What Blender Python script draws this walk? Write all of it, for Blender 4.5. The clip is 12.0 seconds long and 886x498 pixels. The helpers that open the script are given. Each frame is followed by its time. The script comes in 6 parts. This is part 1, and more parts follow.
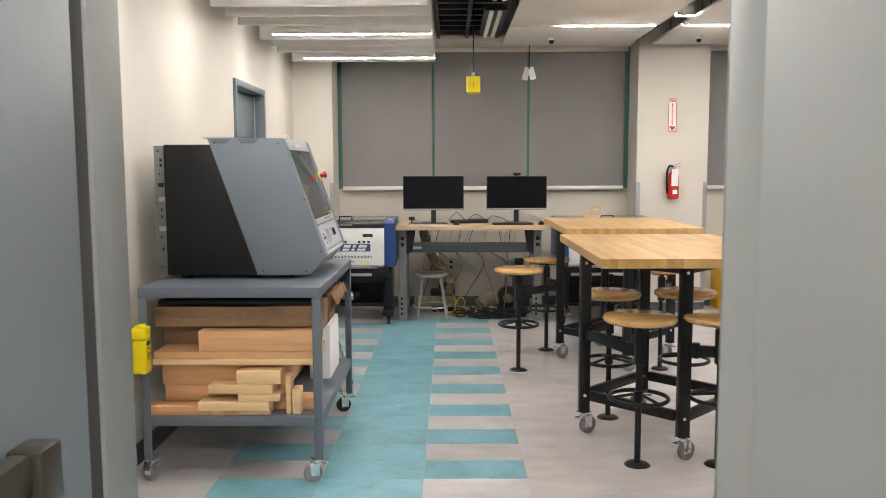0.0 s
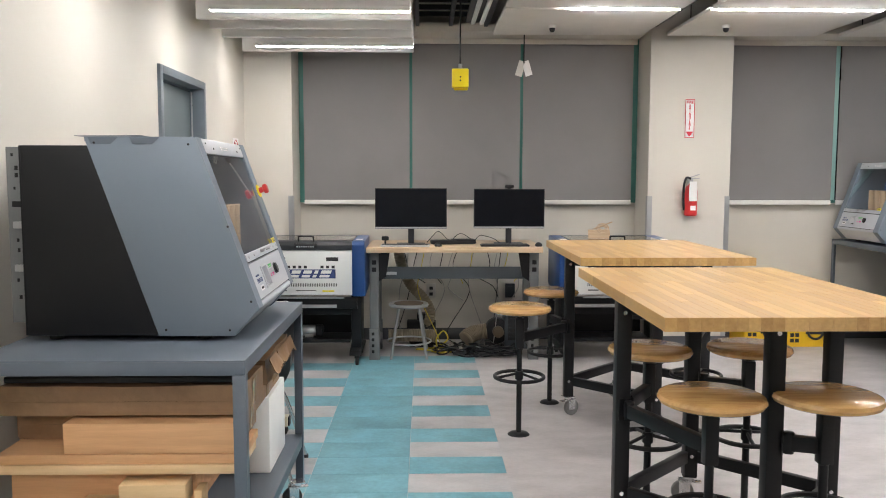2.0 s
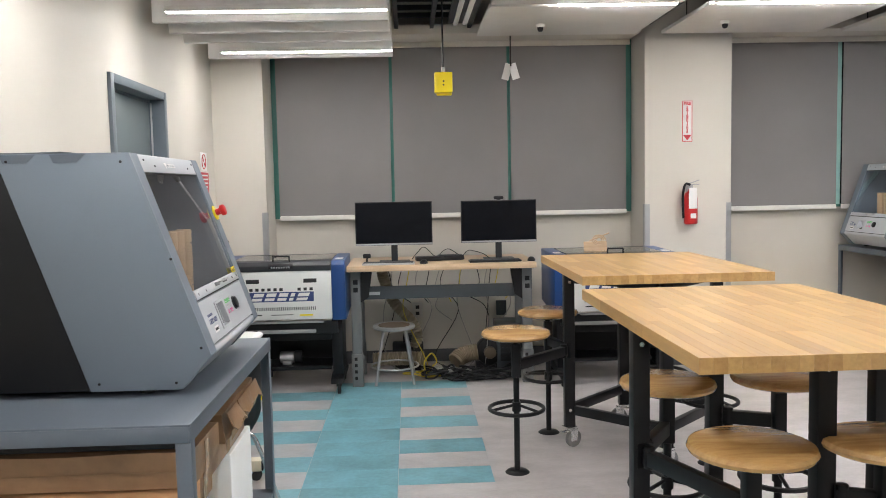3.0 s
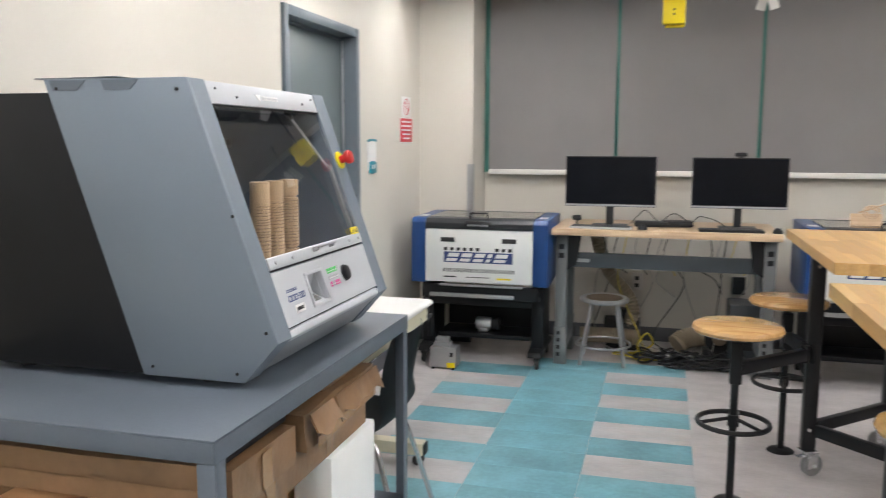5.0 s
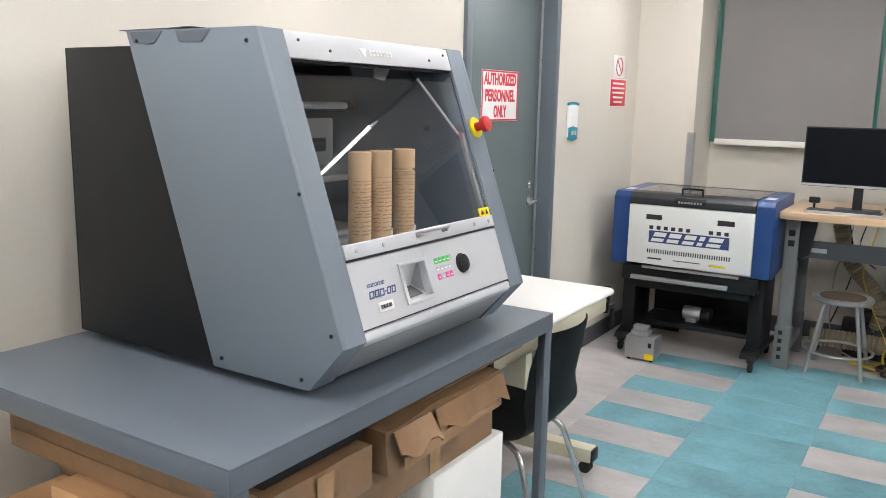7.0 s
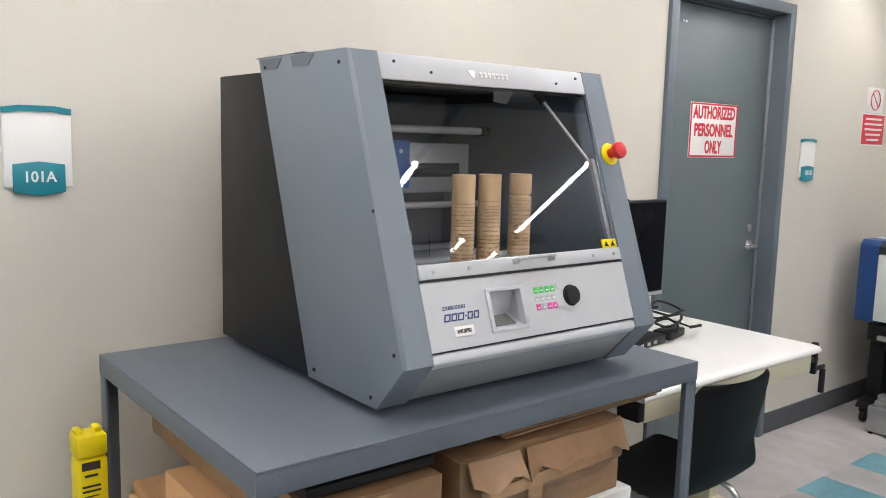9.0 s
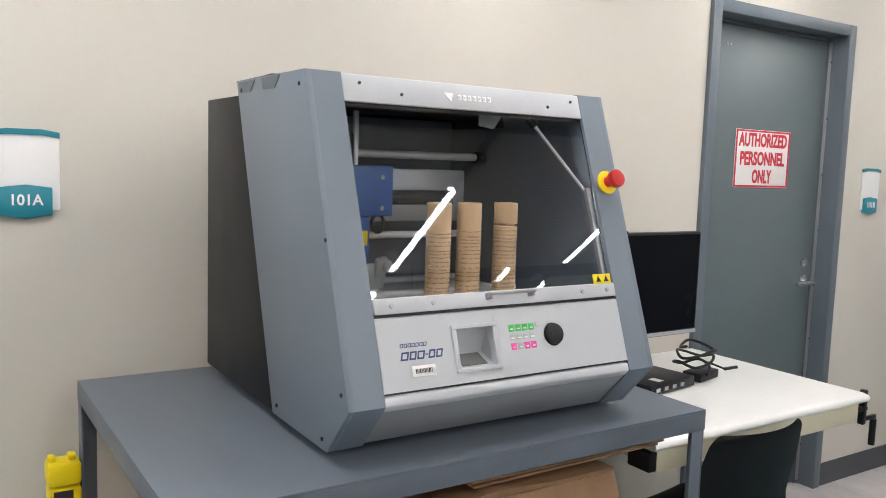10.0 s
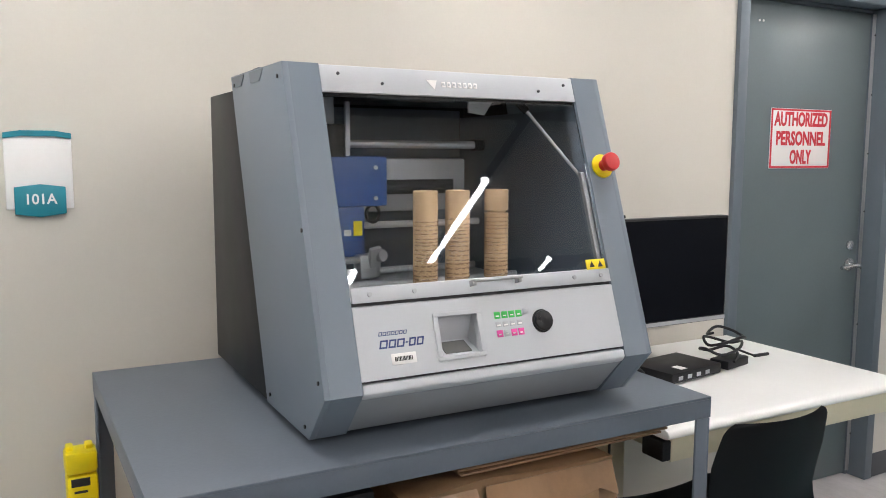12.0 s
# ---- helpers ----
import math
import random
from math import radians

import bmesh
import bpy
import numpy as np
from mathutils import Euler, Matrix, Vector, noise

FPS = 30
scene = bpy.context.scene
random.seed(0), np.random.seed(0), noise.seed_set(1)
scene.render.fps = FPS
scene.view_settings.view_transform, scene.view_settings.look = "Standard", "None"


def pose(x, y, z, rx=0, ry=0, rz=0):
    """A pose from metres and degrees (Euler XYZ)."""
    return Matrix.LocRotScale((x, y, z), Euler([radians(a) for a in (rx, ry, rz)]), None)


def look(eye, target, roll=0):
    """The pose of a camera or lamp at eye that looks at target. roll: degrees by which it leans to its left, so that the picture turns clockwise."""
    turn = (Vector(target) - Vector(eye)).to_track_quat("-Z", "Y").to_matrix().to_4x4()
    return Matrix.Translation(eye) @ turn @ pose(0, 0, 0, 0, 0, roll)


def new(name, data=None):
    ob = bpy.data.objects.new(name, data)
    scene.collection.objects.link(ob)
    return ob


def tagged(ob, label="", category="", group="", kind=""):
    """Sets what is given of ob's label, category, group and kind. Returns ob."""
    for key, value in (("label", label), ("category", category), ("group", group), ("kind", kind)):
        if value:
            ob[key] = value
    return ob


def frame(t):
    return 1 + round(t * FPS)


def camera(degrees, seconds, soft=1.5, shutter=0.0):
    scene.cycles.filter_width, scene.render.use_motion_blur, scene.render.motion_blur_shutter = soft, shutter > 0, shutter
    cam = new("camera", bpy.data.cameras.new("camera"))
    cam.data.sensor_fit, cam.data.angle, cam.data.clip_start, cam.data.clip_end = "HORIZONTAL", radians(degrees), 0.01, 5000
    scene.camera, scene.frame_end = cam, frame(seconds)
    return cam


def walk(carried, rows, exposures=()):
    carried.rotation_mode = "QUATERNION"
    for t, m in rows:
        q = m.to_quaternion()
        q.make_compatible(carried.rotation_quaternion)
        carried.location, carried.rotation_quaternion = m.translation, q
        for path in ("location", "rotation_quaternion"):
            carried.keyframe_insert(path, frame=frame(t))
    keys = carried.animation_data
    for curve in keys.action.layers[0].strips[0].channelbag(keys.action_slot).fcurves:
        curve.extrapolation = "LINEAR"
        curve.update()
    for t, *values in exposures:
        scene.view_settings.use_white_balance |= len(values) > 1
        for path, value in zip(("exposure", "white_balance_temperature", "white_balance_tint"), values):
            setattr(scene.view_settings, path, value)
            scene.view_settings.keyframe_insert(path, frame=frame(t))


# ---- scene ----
cam = camera(57.3, 12.0, soft=0.95, shutter=0.25)
PATH = [
    (0, (0.043, 0.29, 1.506), (0.027, 2.28, 1.308), -0.2),
    (0.5, (-0.026, 0.647, 1.5), (-0.016, 2.64, 1.329), -0.7),
    (1, (-0.086, 0.954, 1.502), (0.041, 2.943, 1.338), -1.3),
    (1.5, (-0.016, 1.245, 1.526), (0.119, 3.233, 1.349), 0.9),
    (2, (-0.007, 1.55, 1.522), (0.04, 3.541, 1.346), 0.1),
    (2.5, (-0.027, 1.787, 1.544), (0.058, 3.78, 1.394), -1.2),
    (4.3, (0.173, 2.509, 1.54), (0.135, 4.5, 1.355), -1.1),
    (4.5, (0.185, 2.577, 1.55), (0.052, 4.564, 1.358), -1.4),
    (5, (0.241, 2.741, 1.515), (-0.281, 4.654, 1.256), 0.2),
    (5.5, (0.358, 2.852, 1.53), (-0.518, 4.62, 1.204), 1.0),
    (6, (0.389, 2.98, 1.51), (-0.635, 4.666, 1.177), 0.5),
    (6.5, (0.345, 3.146, 1.525), (-0.702, 4.813, 1.173), 0.8),
    (7, (0.342, 3.223, 1.526), (-0.705, 4.888, 1.169), 1.2),
    (7.5, (0.365, 3.24, 1.531), (-0.781, 4.846, 1.205), 1.2),
    (7.7, (0.383, 3.26, 1.525), (-0.837, 4.814, 1.216), 1.1),
    (9.3, (0.595, 3.581, 1.486), (-0.989, 4.775, 1.234), 1.6),
    (9.5, (0.578, 3.631, 1.489), (-1.024, 4.804, 1.255), 1.7),
    (10, (0.621, 3.745, 1.491), (-1.046, 4.83, 1.284), 1.9),
    (10.5, (0.697, 3.834, 1.482), (-1.019, 4.838, 1.262), 1.6),
    (11, (0.706, 3.866, 1.478), (-1.034, 4.824, 1.245), 1.1),
    (11.5, (0.707, 3.87, 1.482), (-1.041, 4.814, 1.251), 0.5),
    (12, (0.7, 3.883, 1.485), (-1.047, 4.829, 1.256), 0.2),
]
walk(cam, [(t, look(eye, target, roll)) for t, eye, target, roll in PATH],
     [(0, 0.46, 6720, 11), (1, 0.40, 6500, 10), (2.5, 0.40, 6340, 10), (4.5, 0.42, 6280, 10), (5.5, 0.58, 6280, 10), (6.5, 0.62, 6280, 10), (7.7, 0.56, 6300, 11), (9.5, 0.33, 6330, 11), (12, 0.28, 6340, 11)])

# ---- light and exposure ----
world = bpy.data.worlds.new("night")
world.use_nodes = True
world.node_tree.nodes["Background"].inputs[0].default_value = (0.02, 0.025, 0.035, 1)
world.node_tree.nodes["Background"].inputs[1].default_value = 0.3
scene.world = world
scene.view_settings.exposure = 0.0
TUBE, TUBE_PANEL = 70.0, 66.0


# ---- materials ----
def mat(name, color, rough=0.5, metal=0.0, vary=0.06, scale=6.0, fine=90.0, bump=0.05, stretch=(1, 1, 1), jitter=0.0,
        dark=None, coat=0.0, spec=0.5, rvary=0.08, emit=0.0):
    m = bpy.data.materials.new(name)
    m.use_nodes = True
    nt = m.node_tree
    N, L = nt.nodes, nt.links
    b = N["Principled BSDF"]
    b.inputs["Metallic"].default_value = metal
    b.inputs["Roughness"].default_value = rough
    b.inputs["Coat Weight"].default_value = coat
    b.inputs["Coat Roughness"].default_value = 0.15
    b.inputs["Specular IOR Level"].default_value = spec
    tc = N.new("ShaderNodeTexCoord")
    mp = N.new("ShaderNodeMapping")
    mp.inputs["Scale"].default_value = stretch
    L.new(tc.outputs["Object"], mp.inputs["Vector"])
    src = mp.outputs["Vector"]
    inf = N.new("ShaderNodeObjectInfo")
    if jitter:
        add = N.new("ShaderNodeVectorMath")
        mul = N.new("ShaderNodeMath")
        mul.operation = "MULTIPLY"
        mul.inputs[1].default_value = 37.0
        L.new(inf.outputs["Random"], mul.inputs[0])
        L.new(src, add.inputs[0])
        L.new(mul.outputs[0], add.inputs[1])
        src = add.outputs[0]
    n1 = N.new("ShaderNodeTexNoise")
    n1.inputs["Scale"].default_value = scale
    n1.inputs["Detail"].default_value = 5
    n2 = N.new("ShaderNodeTexNoise")
    n2.inputs["Scale"].default_value = fine
    n2.inputs["Detail"].default_value = 3
    L.new(src, n1.inputs["Vector"])
    L.new(src, n2.inputs["Vector"])
    mix = N.new("ShaderNodeMath")
    mix.operation = "MULTIPLY_ADD"
    mix.inputs[1].default_value = 0.35
    L.new(n2.outputs["Fac"], mix.inputs[0])
    L.new(n1.outputs["Fac"], mix.inputs[2])
    fac = mix.outputs[0]
    if jitter:
        j = N.new("ShaderNodeMath")
        j.operation = "MULTIPLY_ADD"
        j.inputs[1].default_value = jitter
        L.new(inf.outputs["Random"], j.inputs[0])
        L.new(fac, j.inputs[2])
        fac = j.outputs[0]
    ramp = N.new("ShaderNodeMapRange")
    ramp.inputs["From Min"].default_value = 0.35
    ramp.inputs["From Max"].default_value = 1.0 + jitter
    L.new(fac, ramp.inputs["Value"])
    cm = N.new("ShaderNodeMix")
    cm.data_type = "RGBA"
    lo = dark if dark else tuple(c * (1 - vary * 2) for c in color)
    hi = tuple(min(1, c * (1 + vary)) for c in color)
    cm.inputs["A"].default_value = (*lo, 1)
    cm.inputs["B"].default_value = (*hi, 1)
    L.new(ramp.outputs[0], cm.inputs["Factor"])
    L.new(cm.outputs["Result"], b.inputs["Base Color"])
    if rvary:
        rm = N.new("ShaderNodeMapRange")
        rm.inputs["To Min"].default_value = max(0.02, rough - rvary)
        rm.inputs["To Max"].default_value = min(1, rough + rvary)
        L.new(n1.outputs["Fac"], rm.inputs["Value"])
        L.new(rm.outputs[0], b.inputs["Roughness"])
    if bump:
        bp = N.new("ShaderNodeBump")
        bp.inputs["Strength"].default_value = bump
        bp.inputs["Distance"].default_value = 0.004
        L.new(n2.outputs["Fac"], bp.inputs["Height"])
        L.new(bp.outputs[0], b.inputs["Normal"])
    if emit:
        b.inputs["Emission Color"].default_value = (*color, 1)
        b.inputs["Emission Strength"].default_value = emit
    return m


def glow(name, color, strength):
    m = bpy.data.materials.new(name)
    m.use_nodes = True
    b = m.node_tree.nodes["Principled BSDF"]
    b.inputs["Base Color"].default_value = (0.9, 0.9, 0.9, 1)
    b.inputs["Emission Color"].default_value = (*color, 1)
    b.inputs["Emission Strength"].default_value = strength
    return m


def glass(name, color, rough=0.0):
    m = bpy.data.materials.new(name)
    m.use_nodes = True
    nt = m.node_tree
    b = nt.nodes["Principled BSDF"]
    b.inputs["Base Color"].default_value = (*color, 1)
    b.inputs["Roughness"].default_value = rough
    b.inputs["Transmission Weight"].default_value = 1.0
    b.inputs["IOR"].default_value = 1.45
    return m


PAINT = mat("wall_paint", (0.62, 0.582, 0.522), 0.6, vary=0.03, scale=1.2, fine=160, bump=0.06)
DARKWALL = mat("slate_wall_paint", (0.07, 0.095, 0.125), 0.45, vary=0.05, bump=0.04)
STEEL_DOOR = mat("door_paint", (0.125, 0.155, 0.165), 0.42, vary=0.05, scale=3, bump=0.03)
STEEL_FRAME = mat("door_frame_paint", (0.125, 0.152, 0.178), 0.42, vary=0.05, scale=3, bump=0.03)
LIGHT_DOOR = mat("entry_door_paint", (0.15, 0.163, 0.167), 0.45, vary=0.05, scale=3, bump=0.03)
RUBBER_BASE = mat("rubber_base", (0.075, 0.08, 0.09), 0.55)
FLOOR_GREY = mat("grey_vinyl", (0.50, 0.467, 0.467), 0.36, vary=0.2, scale=4, fine=40, bump=0.02, stretch=(1.0, 1.9, 1), jitter=0.25)
FLOOR_TEAL = mat("teal_vinyl", (0.185, 0.40, 0.47), 0.36, vary=0.24, scale=5, fine=40, bump=0.02, jitter=0.2)
CEIL_DARK = mat("dark_ceiling_void", (0.035, 0.035, 0.038), 0.9)
BAFFLE = mat("baffle_felt", (0.76, 0.74, 0.71), 0.9, vary=0.05, fine=200, bump=0.1)
PANEL = mat("ceiling_panel", (0.70, 0.68, 0.645), 0.85, vary=0.03, fine=200, bump=0.1)
WHITE_METAL = mat("white_metal", (0.76, 0.75, 0.72), 0.4, vary=0.03)
GREEN_FRAME = mat("green_window_frame", (0.045, 0.18, 0.15), 0.35, vary=0.08)
BLIND = mat("blind_fabric", (0.23, 0.219, 0.219), 0.85, vary=0.05, scale=2, fine=400, bump=0.15)
BLIND_BAR = mat("blind_bar", (0.78, 0.76, 0.72), 0.35, vary=0.03)
NIGHT_GLASS = mat("night_glass", (0.01, 0.015, 0.02), 0.06, bump=0)
CART = mat("cart_steel_paint", (0.113, 0.134, 0.165), 0.42, vary=0.07, scale=4, fine=120, bump=0.06)
MILL_GREY = mat("mill_grey_enamel", (0.163, 0.196, 0.24), 0.42, vary=0.03, scale=3, fine=300, bump=0.05)
MILL_BLACK = mat("mill_black_enamel", (0.0075, 0.0078, 0.0095), 0.42, spec=0.3, vary=0.1, fine=300, bump=0.08)
MILL_LIGHT = mat("mill_light_panel", (0.49, 0.505, 0.535), 0.4, vary=0.02, scale=3, fine=300, bump=0.04)
MILL_INNER = mat("mill_inner_shell", (0.125, 0.155, 0.195), 0.5, vary=0.08)
SILVER = mat("machined_metal", (0.66, 0.66, 0.67), 0.3, metal=0.75, vary=0.08, bump=0)
CHROME = mat("chrome", (0.8, 0.8, 0.81), 0.24, metal=0.85, vary=0.05, bump=0)
BLACK_STEEL = mat("black_steel", (0.008, 0.008, 0.0095), 0.42, spec=0.35, vary=0.15, bump=0.03)
BLACK_PLASTIC = mat("black_plastic", (0.014, 0.014, 0.016), 0.45, spec=0.3, vary=0.1, fine=200, bump=0.05)
RUBBER = mat("rubber", (0.02, 0.02, 0.02), 0.75)
GREY_WHEEL = mat("grey_wheel", (0.22, 0.22, 0.22), 0.55)
BUTCHER = mat("maple_butcher_block", (0.69, 0.45, 0.185), 0.32, vary=0.1, scale=7, fine=60, bump=0.03, stretch=(9, 0.7, 9), jitter=0.75,
              dark=(0.40, 0.215, 0.072), coat=0.25)
BENCHWOOD = mat("pale_bench_wood", (0.66, 0.49, 0.33), 0.4, vary=0.1, scale=5, fine=60, stretch=(0.7, 9, 9), dark=(0.48, 0.32, 0.19))
SEATWOOD = mat("stool_seat_wood", (0.68, 0.43, 0.17), 0.22, vary=0.1, scale=6, fine=60, stretch=(1, 9, 6), jitter=0.45,
               dark=(0.34, 0.165, 0.055), coat=0.5)
FIR = mat("fir_lumber", (0.71, 0.415, 0.21), 0.6, vary=0.1, scale=3.5, fine=26, bump=0.1, stretch=(0.8, 10, 12), jitter=0.5, dark=(0.44, 0.225, 0.105))
PALE_LUMBER = mat("pale_lumber", (0.80, 0.585, 0.35), 0.6, vary=0.1, scale=4, fine=60, stretch=(0.8, 10, 12), jitter=0.4, dark=(0.52, 0.32, 0.14))
# Cardboard brown is darkened to include the shade under the cart deck.
CARDBOARD = mat("cardboard", (0.285, 0.166, 0.087), 0.45, vary=0.22, scale=7, fine=34, bump=0.45, jitter=0.2)
FOAM = mat("white_foam", (0.88, 0.88, 0.87), 0.8, vary=0.03, fine=250, bump=0.2)
YELLOW = mat("yellow_plastic", (0.85, 0.66, 0.0), 0.4, vary=0.04)
YELLOW_CARD = mat("yellow_carton", (0.8, 0.5, 0.015), 0.55, vary=0.05)
RED = mat("red_paint", (0.55, 0.018, 0.018), 0.35, vary=0.05)
RED_INK = mat("red_ink", (0.62, 0.03, 0.05), 0.5, vary=0.04, bump=0)
PAPER = mat("white_print", (0.82, 0.8, 0.79), 0.5, vary=0.02, bump=0)
INK = mat("black_ink", (0.02, 0.02, 0.022), 0.5, bump=0)
NAVY_INK = mat("navy_ink", (0.03, 0.05, 0.17), 0.5, bump=0)
TEAL_PLASTIC = mat("teal_plastic", (0.015, 0.22, 0.29), 0.4, vary=0.04)
LASER_BLUE = mat("laser_blue", (0.012, 0.055, 0.20), 0.35, vary=0.05)
LASER_DARK = mat("laser_dark", (0.022, 0.024, 0.029), 0.45, vary=0.08)
LASER_WHITE = mat("laser_white", (0.72, 0.72, 0.71), 0.4, vary=0.02)
MILL_BLUE = mat("spindle_blue", (0.02, 0.075, 0.26), 0.4, vary=0.05)
BENCH_STEEL = mat("bench_grey_steel", (0.165, 0.172, 0.175), 0.45, vary=0.07)
BEAM_STEEL = mat("bench_beam_steel", (0.06, 0.07, 0.08), 0.45, vary=0.07)
ALU = mat("painted_aluminium", (0.42, 0.42, 0.43), 0.38, metal=0.7, vary=0.07, bump=0.02)
SCREEN = mat("screen", (0.006, 0.007, 0.010), 0.25, spec=0.12, rvary=0.0, vary=0.1, bump=0)
DESK_WHITE = mat("white_laminate", (0.8, 0.79, 0.775), 0.4, vary=0.02)
CREAM = mat("cream_steel", (0.69, 0.63, 0.47), 0.45, vary=0.04)
CARVED = mat("carved_tan_blank", (0.52, 0.34, 0.19), 0.65, vary=0.1, scale=9, fine=90, bump=0.1, jitter=0.2)
CARVED_DARK = mat("carved_groove", (0.27, 0.165, 0.09), 0.75, vary=0.1)
GREEN_KEY = mat("green_key", (0.05, 0.52, 0.09), 0.45, bump=0)
PINK_KEY = mat("pink_key", (0.75, 0.07, 0.33), 0.45, bump=0)
GREY_KEY = mat("grey_key", (0.42, 0.43, 0.45), 0.45, bump=0)
PACK_TAPE = mat("packing_tape", (0.40, 0.25, 0.135), 0.18, vary=0.12, scale=14, fine=60, bump=0.25)
DUCT = mat("flexible_duct", (0.29, 0.235, 0.165), 0.5, vary=0.1)
LCD = mat("lcd_glass", (0.17, 0.17, 0.16), 0.2, vary=0.05, bump=0)
WIRE_YELLOW = mat("yellow_wire", (0.65, 0.5, 0.05), 0.5, bump=0)
WIRE_GREY = mat("grey_wire", (0.35, 0.34, 0.32), 0.5, bump=0)
BROWN = mat("brown_motor", (0.16, 0.115, 0.075), 0.6)
OUTLET_MAT = mat("outlet_plate", (0.62, 0.6, 0.57), 0.4, vary=0.03)
BENCH_GREEN = mat("dark_green_steel", (0.02, 0.085, 0.085), 0.45, vary=0.06)
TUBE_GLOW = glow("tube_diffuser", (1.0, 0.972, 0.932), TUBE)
PANEL_GLOW = glow("panel_light_diffuser", (1.0, 0.972, 0.932), TUBE_PANEL)
GLASS_TINT = glass("smoked_acrylic", (0.80, 0.83, 0.85))
CLEAR = glass("clear_acrylic", (0.93, 0.95, 0.95))


# ---- mesh helpers ----
def box(x0, x1, y0, y1, z0, z1, bevel=0.0, seg=2):
    bm = bmesh.new()
    m = Matrix.Translation(((x0 + x1) / 2, (y0 + y1) / 2, (z0 + z1) / 2)) @ Matrix.Diagonal((x1 - x0, y1 - y0, z1 - z0, 1))
    bmesh.ops.create_cube(bm, size=1, matrix=m)
    if bevel:
        bmesh.ops.bevel(bm, geom=bm.edges[:], offset=bevel, segments=seg, affect="EDGES", profile=0.5)
    return bm


def move(bm, m):
    bmesh.ops.transform(bm, matrix=m, verts=bm.verts)
    return bm


def join(*bms):
    out = bmesh.new()
    for b in bms:
        tmp = bpy.data.meshes.new("tmp")
        b.to_mesh(tmp)
        b.free()
        out.from_mesh(tmp)
        bpy.data.meshes.remove(tmp)
    return out


def cyl(p0, p1, r, seg=20, r2=None, bevel=0.0):
    p0, p1 = Vector(p0), Vector(p1)
    d = p1 - p0
    bm = bmesh.new()
    m = Matrix.Translation((p0 + p1) / 2) @ d.to_track_quat("Z", "Y").to_matrix().to_4x4()
    bmesh.ops.create_cone(bm, cap_ends=True, segments=seg, radius1=r, radius2=r if r2 is None else r2, depth=d.length, matrix=m)
    if bevel:
        rim = [e for e in bm.edges if any(len(f.verts) > 4 for f in e.link_faces)]
        bmesh.ops.bevel(bm, geom=rim, offset=bevel, segments=2, affect="EDGES", profile=0.5)
    return bm


def lathe(profile, seg=28, at=(0, 0, 0)):
    bm = bmesh.new()
    rings = []
    for r, z in profile:
        if r < 1e-6:
            rings.append([bm.verts.new((at[0], at[1], at[2] + z))])
        else:
            rings.append([bm.verts.new((at[0] + r * math.cos(a), at[1] + r * math.sin(a), at[2] + z))
                          for a in (2 * math.pi * i / seg for i in range(seg))])
    for a, b in zip(rings, rings[1:]):
        for i in range(seg):
            q = [a[i % len(a)], a[(i + 1) % len(a)], b[(i + 1) % len(b)], b[i % len(b)]]
            q = list(dict.fromkeys(q))
            if len(q) > 2:
                bm.faces.new(q)
    bmesh.ops.recalc_face_normals(bm, faces=bm.faces)
    return bm


def tube(points, r, seg=8, closed=False):
    pts = [Vector(p) for p in points]
    n = len(pts)
    bm = bmesh.new()
    rings = []
    up = Vector((0.013, 0.021, 1))
    for i, p in enumerate(pts):
        a = pts[(i - 1) % n] if closed or i else p
        b = pts[(i + 1) % n] if closed or i < n - 1 else p
        d = (b - a).normalized()
        s = d.cross(up)
        if s.length < 0.05:
            s = d.cross(Vector((1, 0.02, 0)))
        s.normalize()
        t = s.cross(d)
        rings.append([bm.verts.new(p + r * (math.cos(2 * math.pi * k / seg) * s + math.sin(2 * math.pi * k / seg) * t)) for k in range(seg)])
    pairs = list(zip(rings, rings[1:])) + ([(rings[-1], rings[0])] if closed else [])
    for a, b in pairs:
        for k in range(seg):
            bm.faces.new((a[k], a[(k + 1) % seg], b[(k + 1) % seg], b[k]))
    if not closed:
        bm.faces.new(rings[0][::-1])
        bm.faces.new(rings[-1])
    bmesh.ops.recalc_face_normals(bm, faces=bm.faces)
    return bm


def bend(points, steps=6):
    """A smooth line through the points."""
    P = [Vector(p) for p in points]
    out = []
    for i in range(len(P) - 1):
        a, b = P[max(i - 1, 0)], P[i]
        c, d = P[i + 1], P[min(i + 2, len(P) - 1)]
        for k in range(steps):
            t = k / steps
            out.append(0.5 * ((2 * b) + (c - a) * t + (2 * a - 5 * b + 4 * c - d) * t * t + (3 * b - a - 3 * c + d) * t ** 3))
    return out + [P[-1]]


def prism(poly, axis, a0, a1, bevel=0.0):
    """A polygon in the two other axes (x,z for y; y,z for x; x,y for z), run from a0 to a1."""
    def put(p, a):
        return {"y": (p[0], a, p[1]), "x": (a, p[0], p[1]), "z": (p[0], p[1], a)}[axis]
    bm = bmesh.new()
    lo = [bm.verts.new(put(p, a0)) for p in poly]
    hi = [bm.verts.new(put(p, a1)) for p in poly]
    bm.faces.new(lo)
    bm.faces.new(hi[::-1])
    n = len(poly)
    for i in range(n):
        bm.faces.new((lo[i], hi[i], hi[(i + 1) % n], lo[(i + 1) % n]))
    bmesh.ops.recalc_face_normals(bm, faces=bm.faces)
    if bevel:
        bmesh.ops.bevel(bm, geom=bm.edges[:], offset=bevel, segments=2, affect="EDGES", profile=0.5)
    return bm


def mesh_of(name, bm, material, smooth=True):
    me = bpy.data.meshes.new(name)
    bmesh.ops.recalc_face_normals(bm, faces=bm.faces)
    bm.to_mesh(me)
    bm.free()
    me.materials.append(material)
    if smooth:
        for p in me.polygons:
            p.use_smooth = True
        me.set_sharp_from_angle(angle=radians(38))
    return me


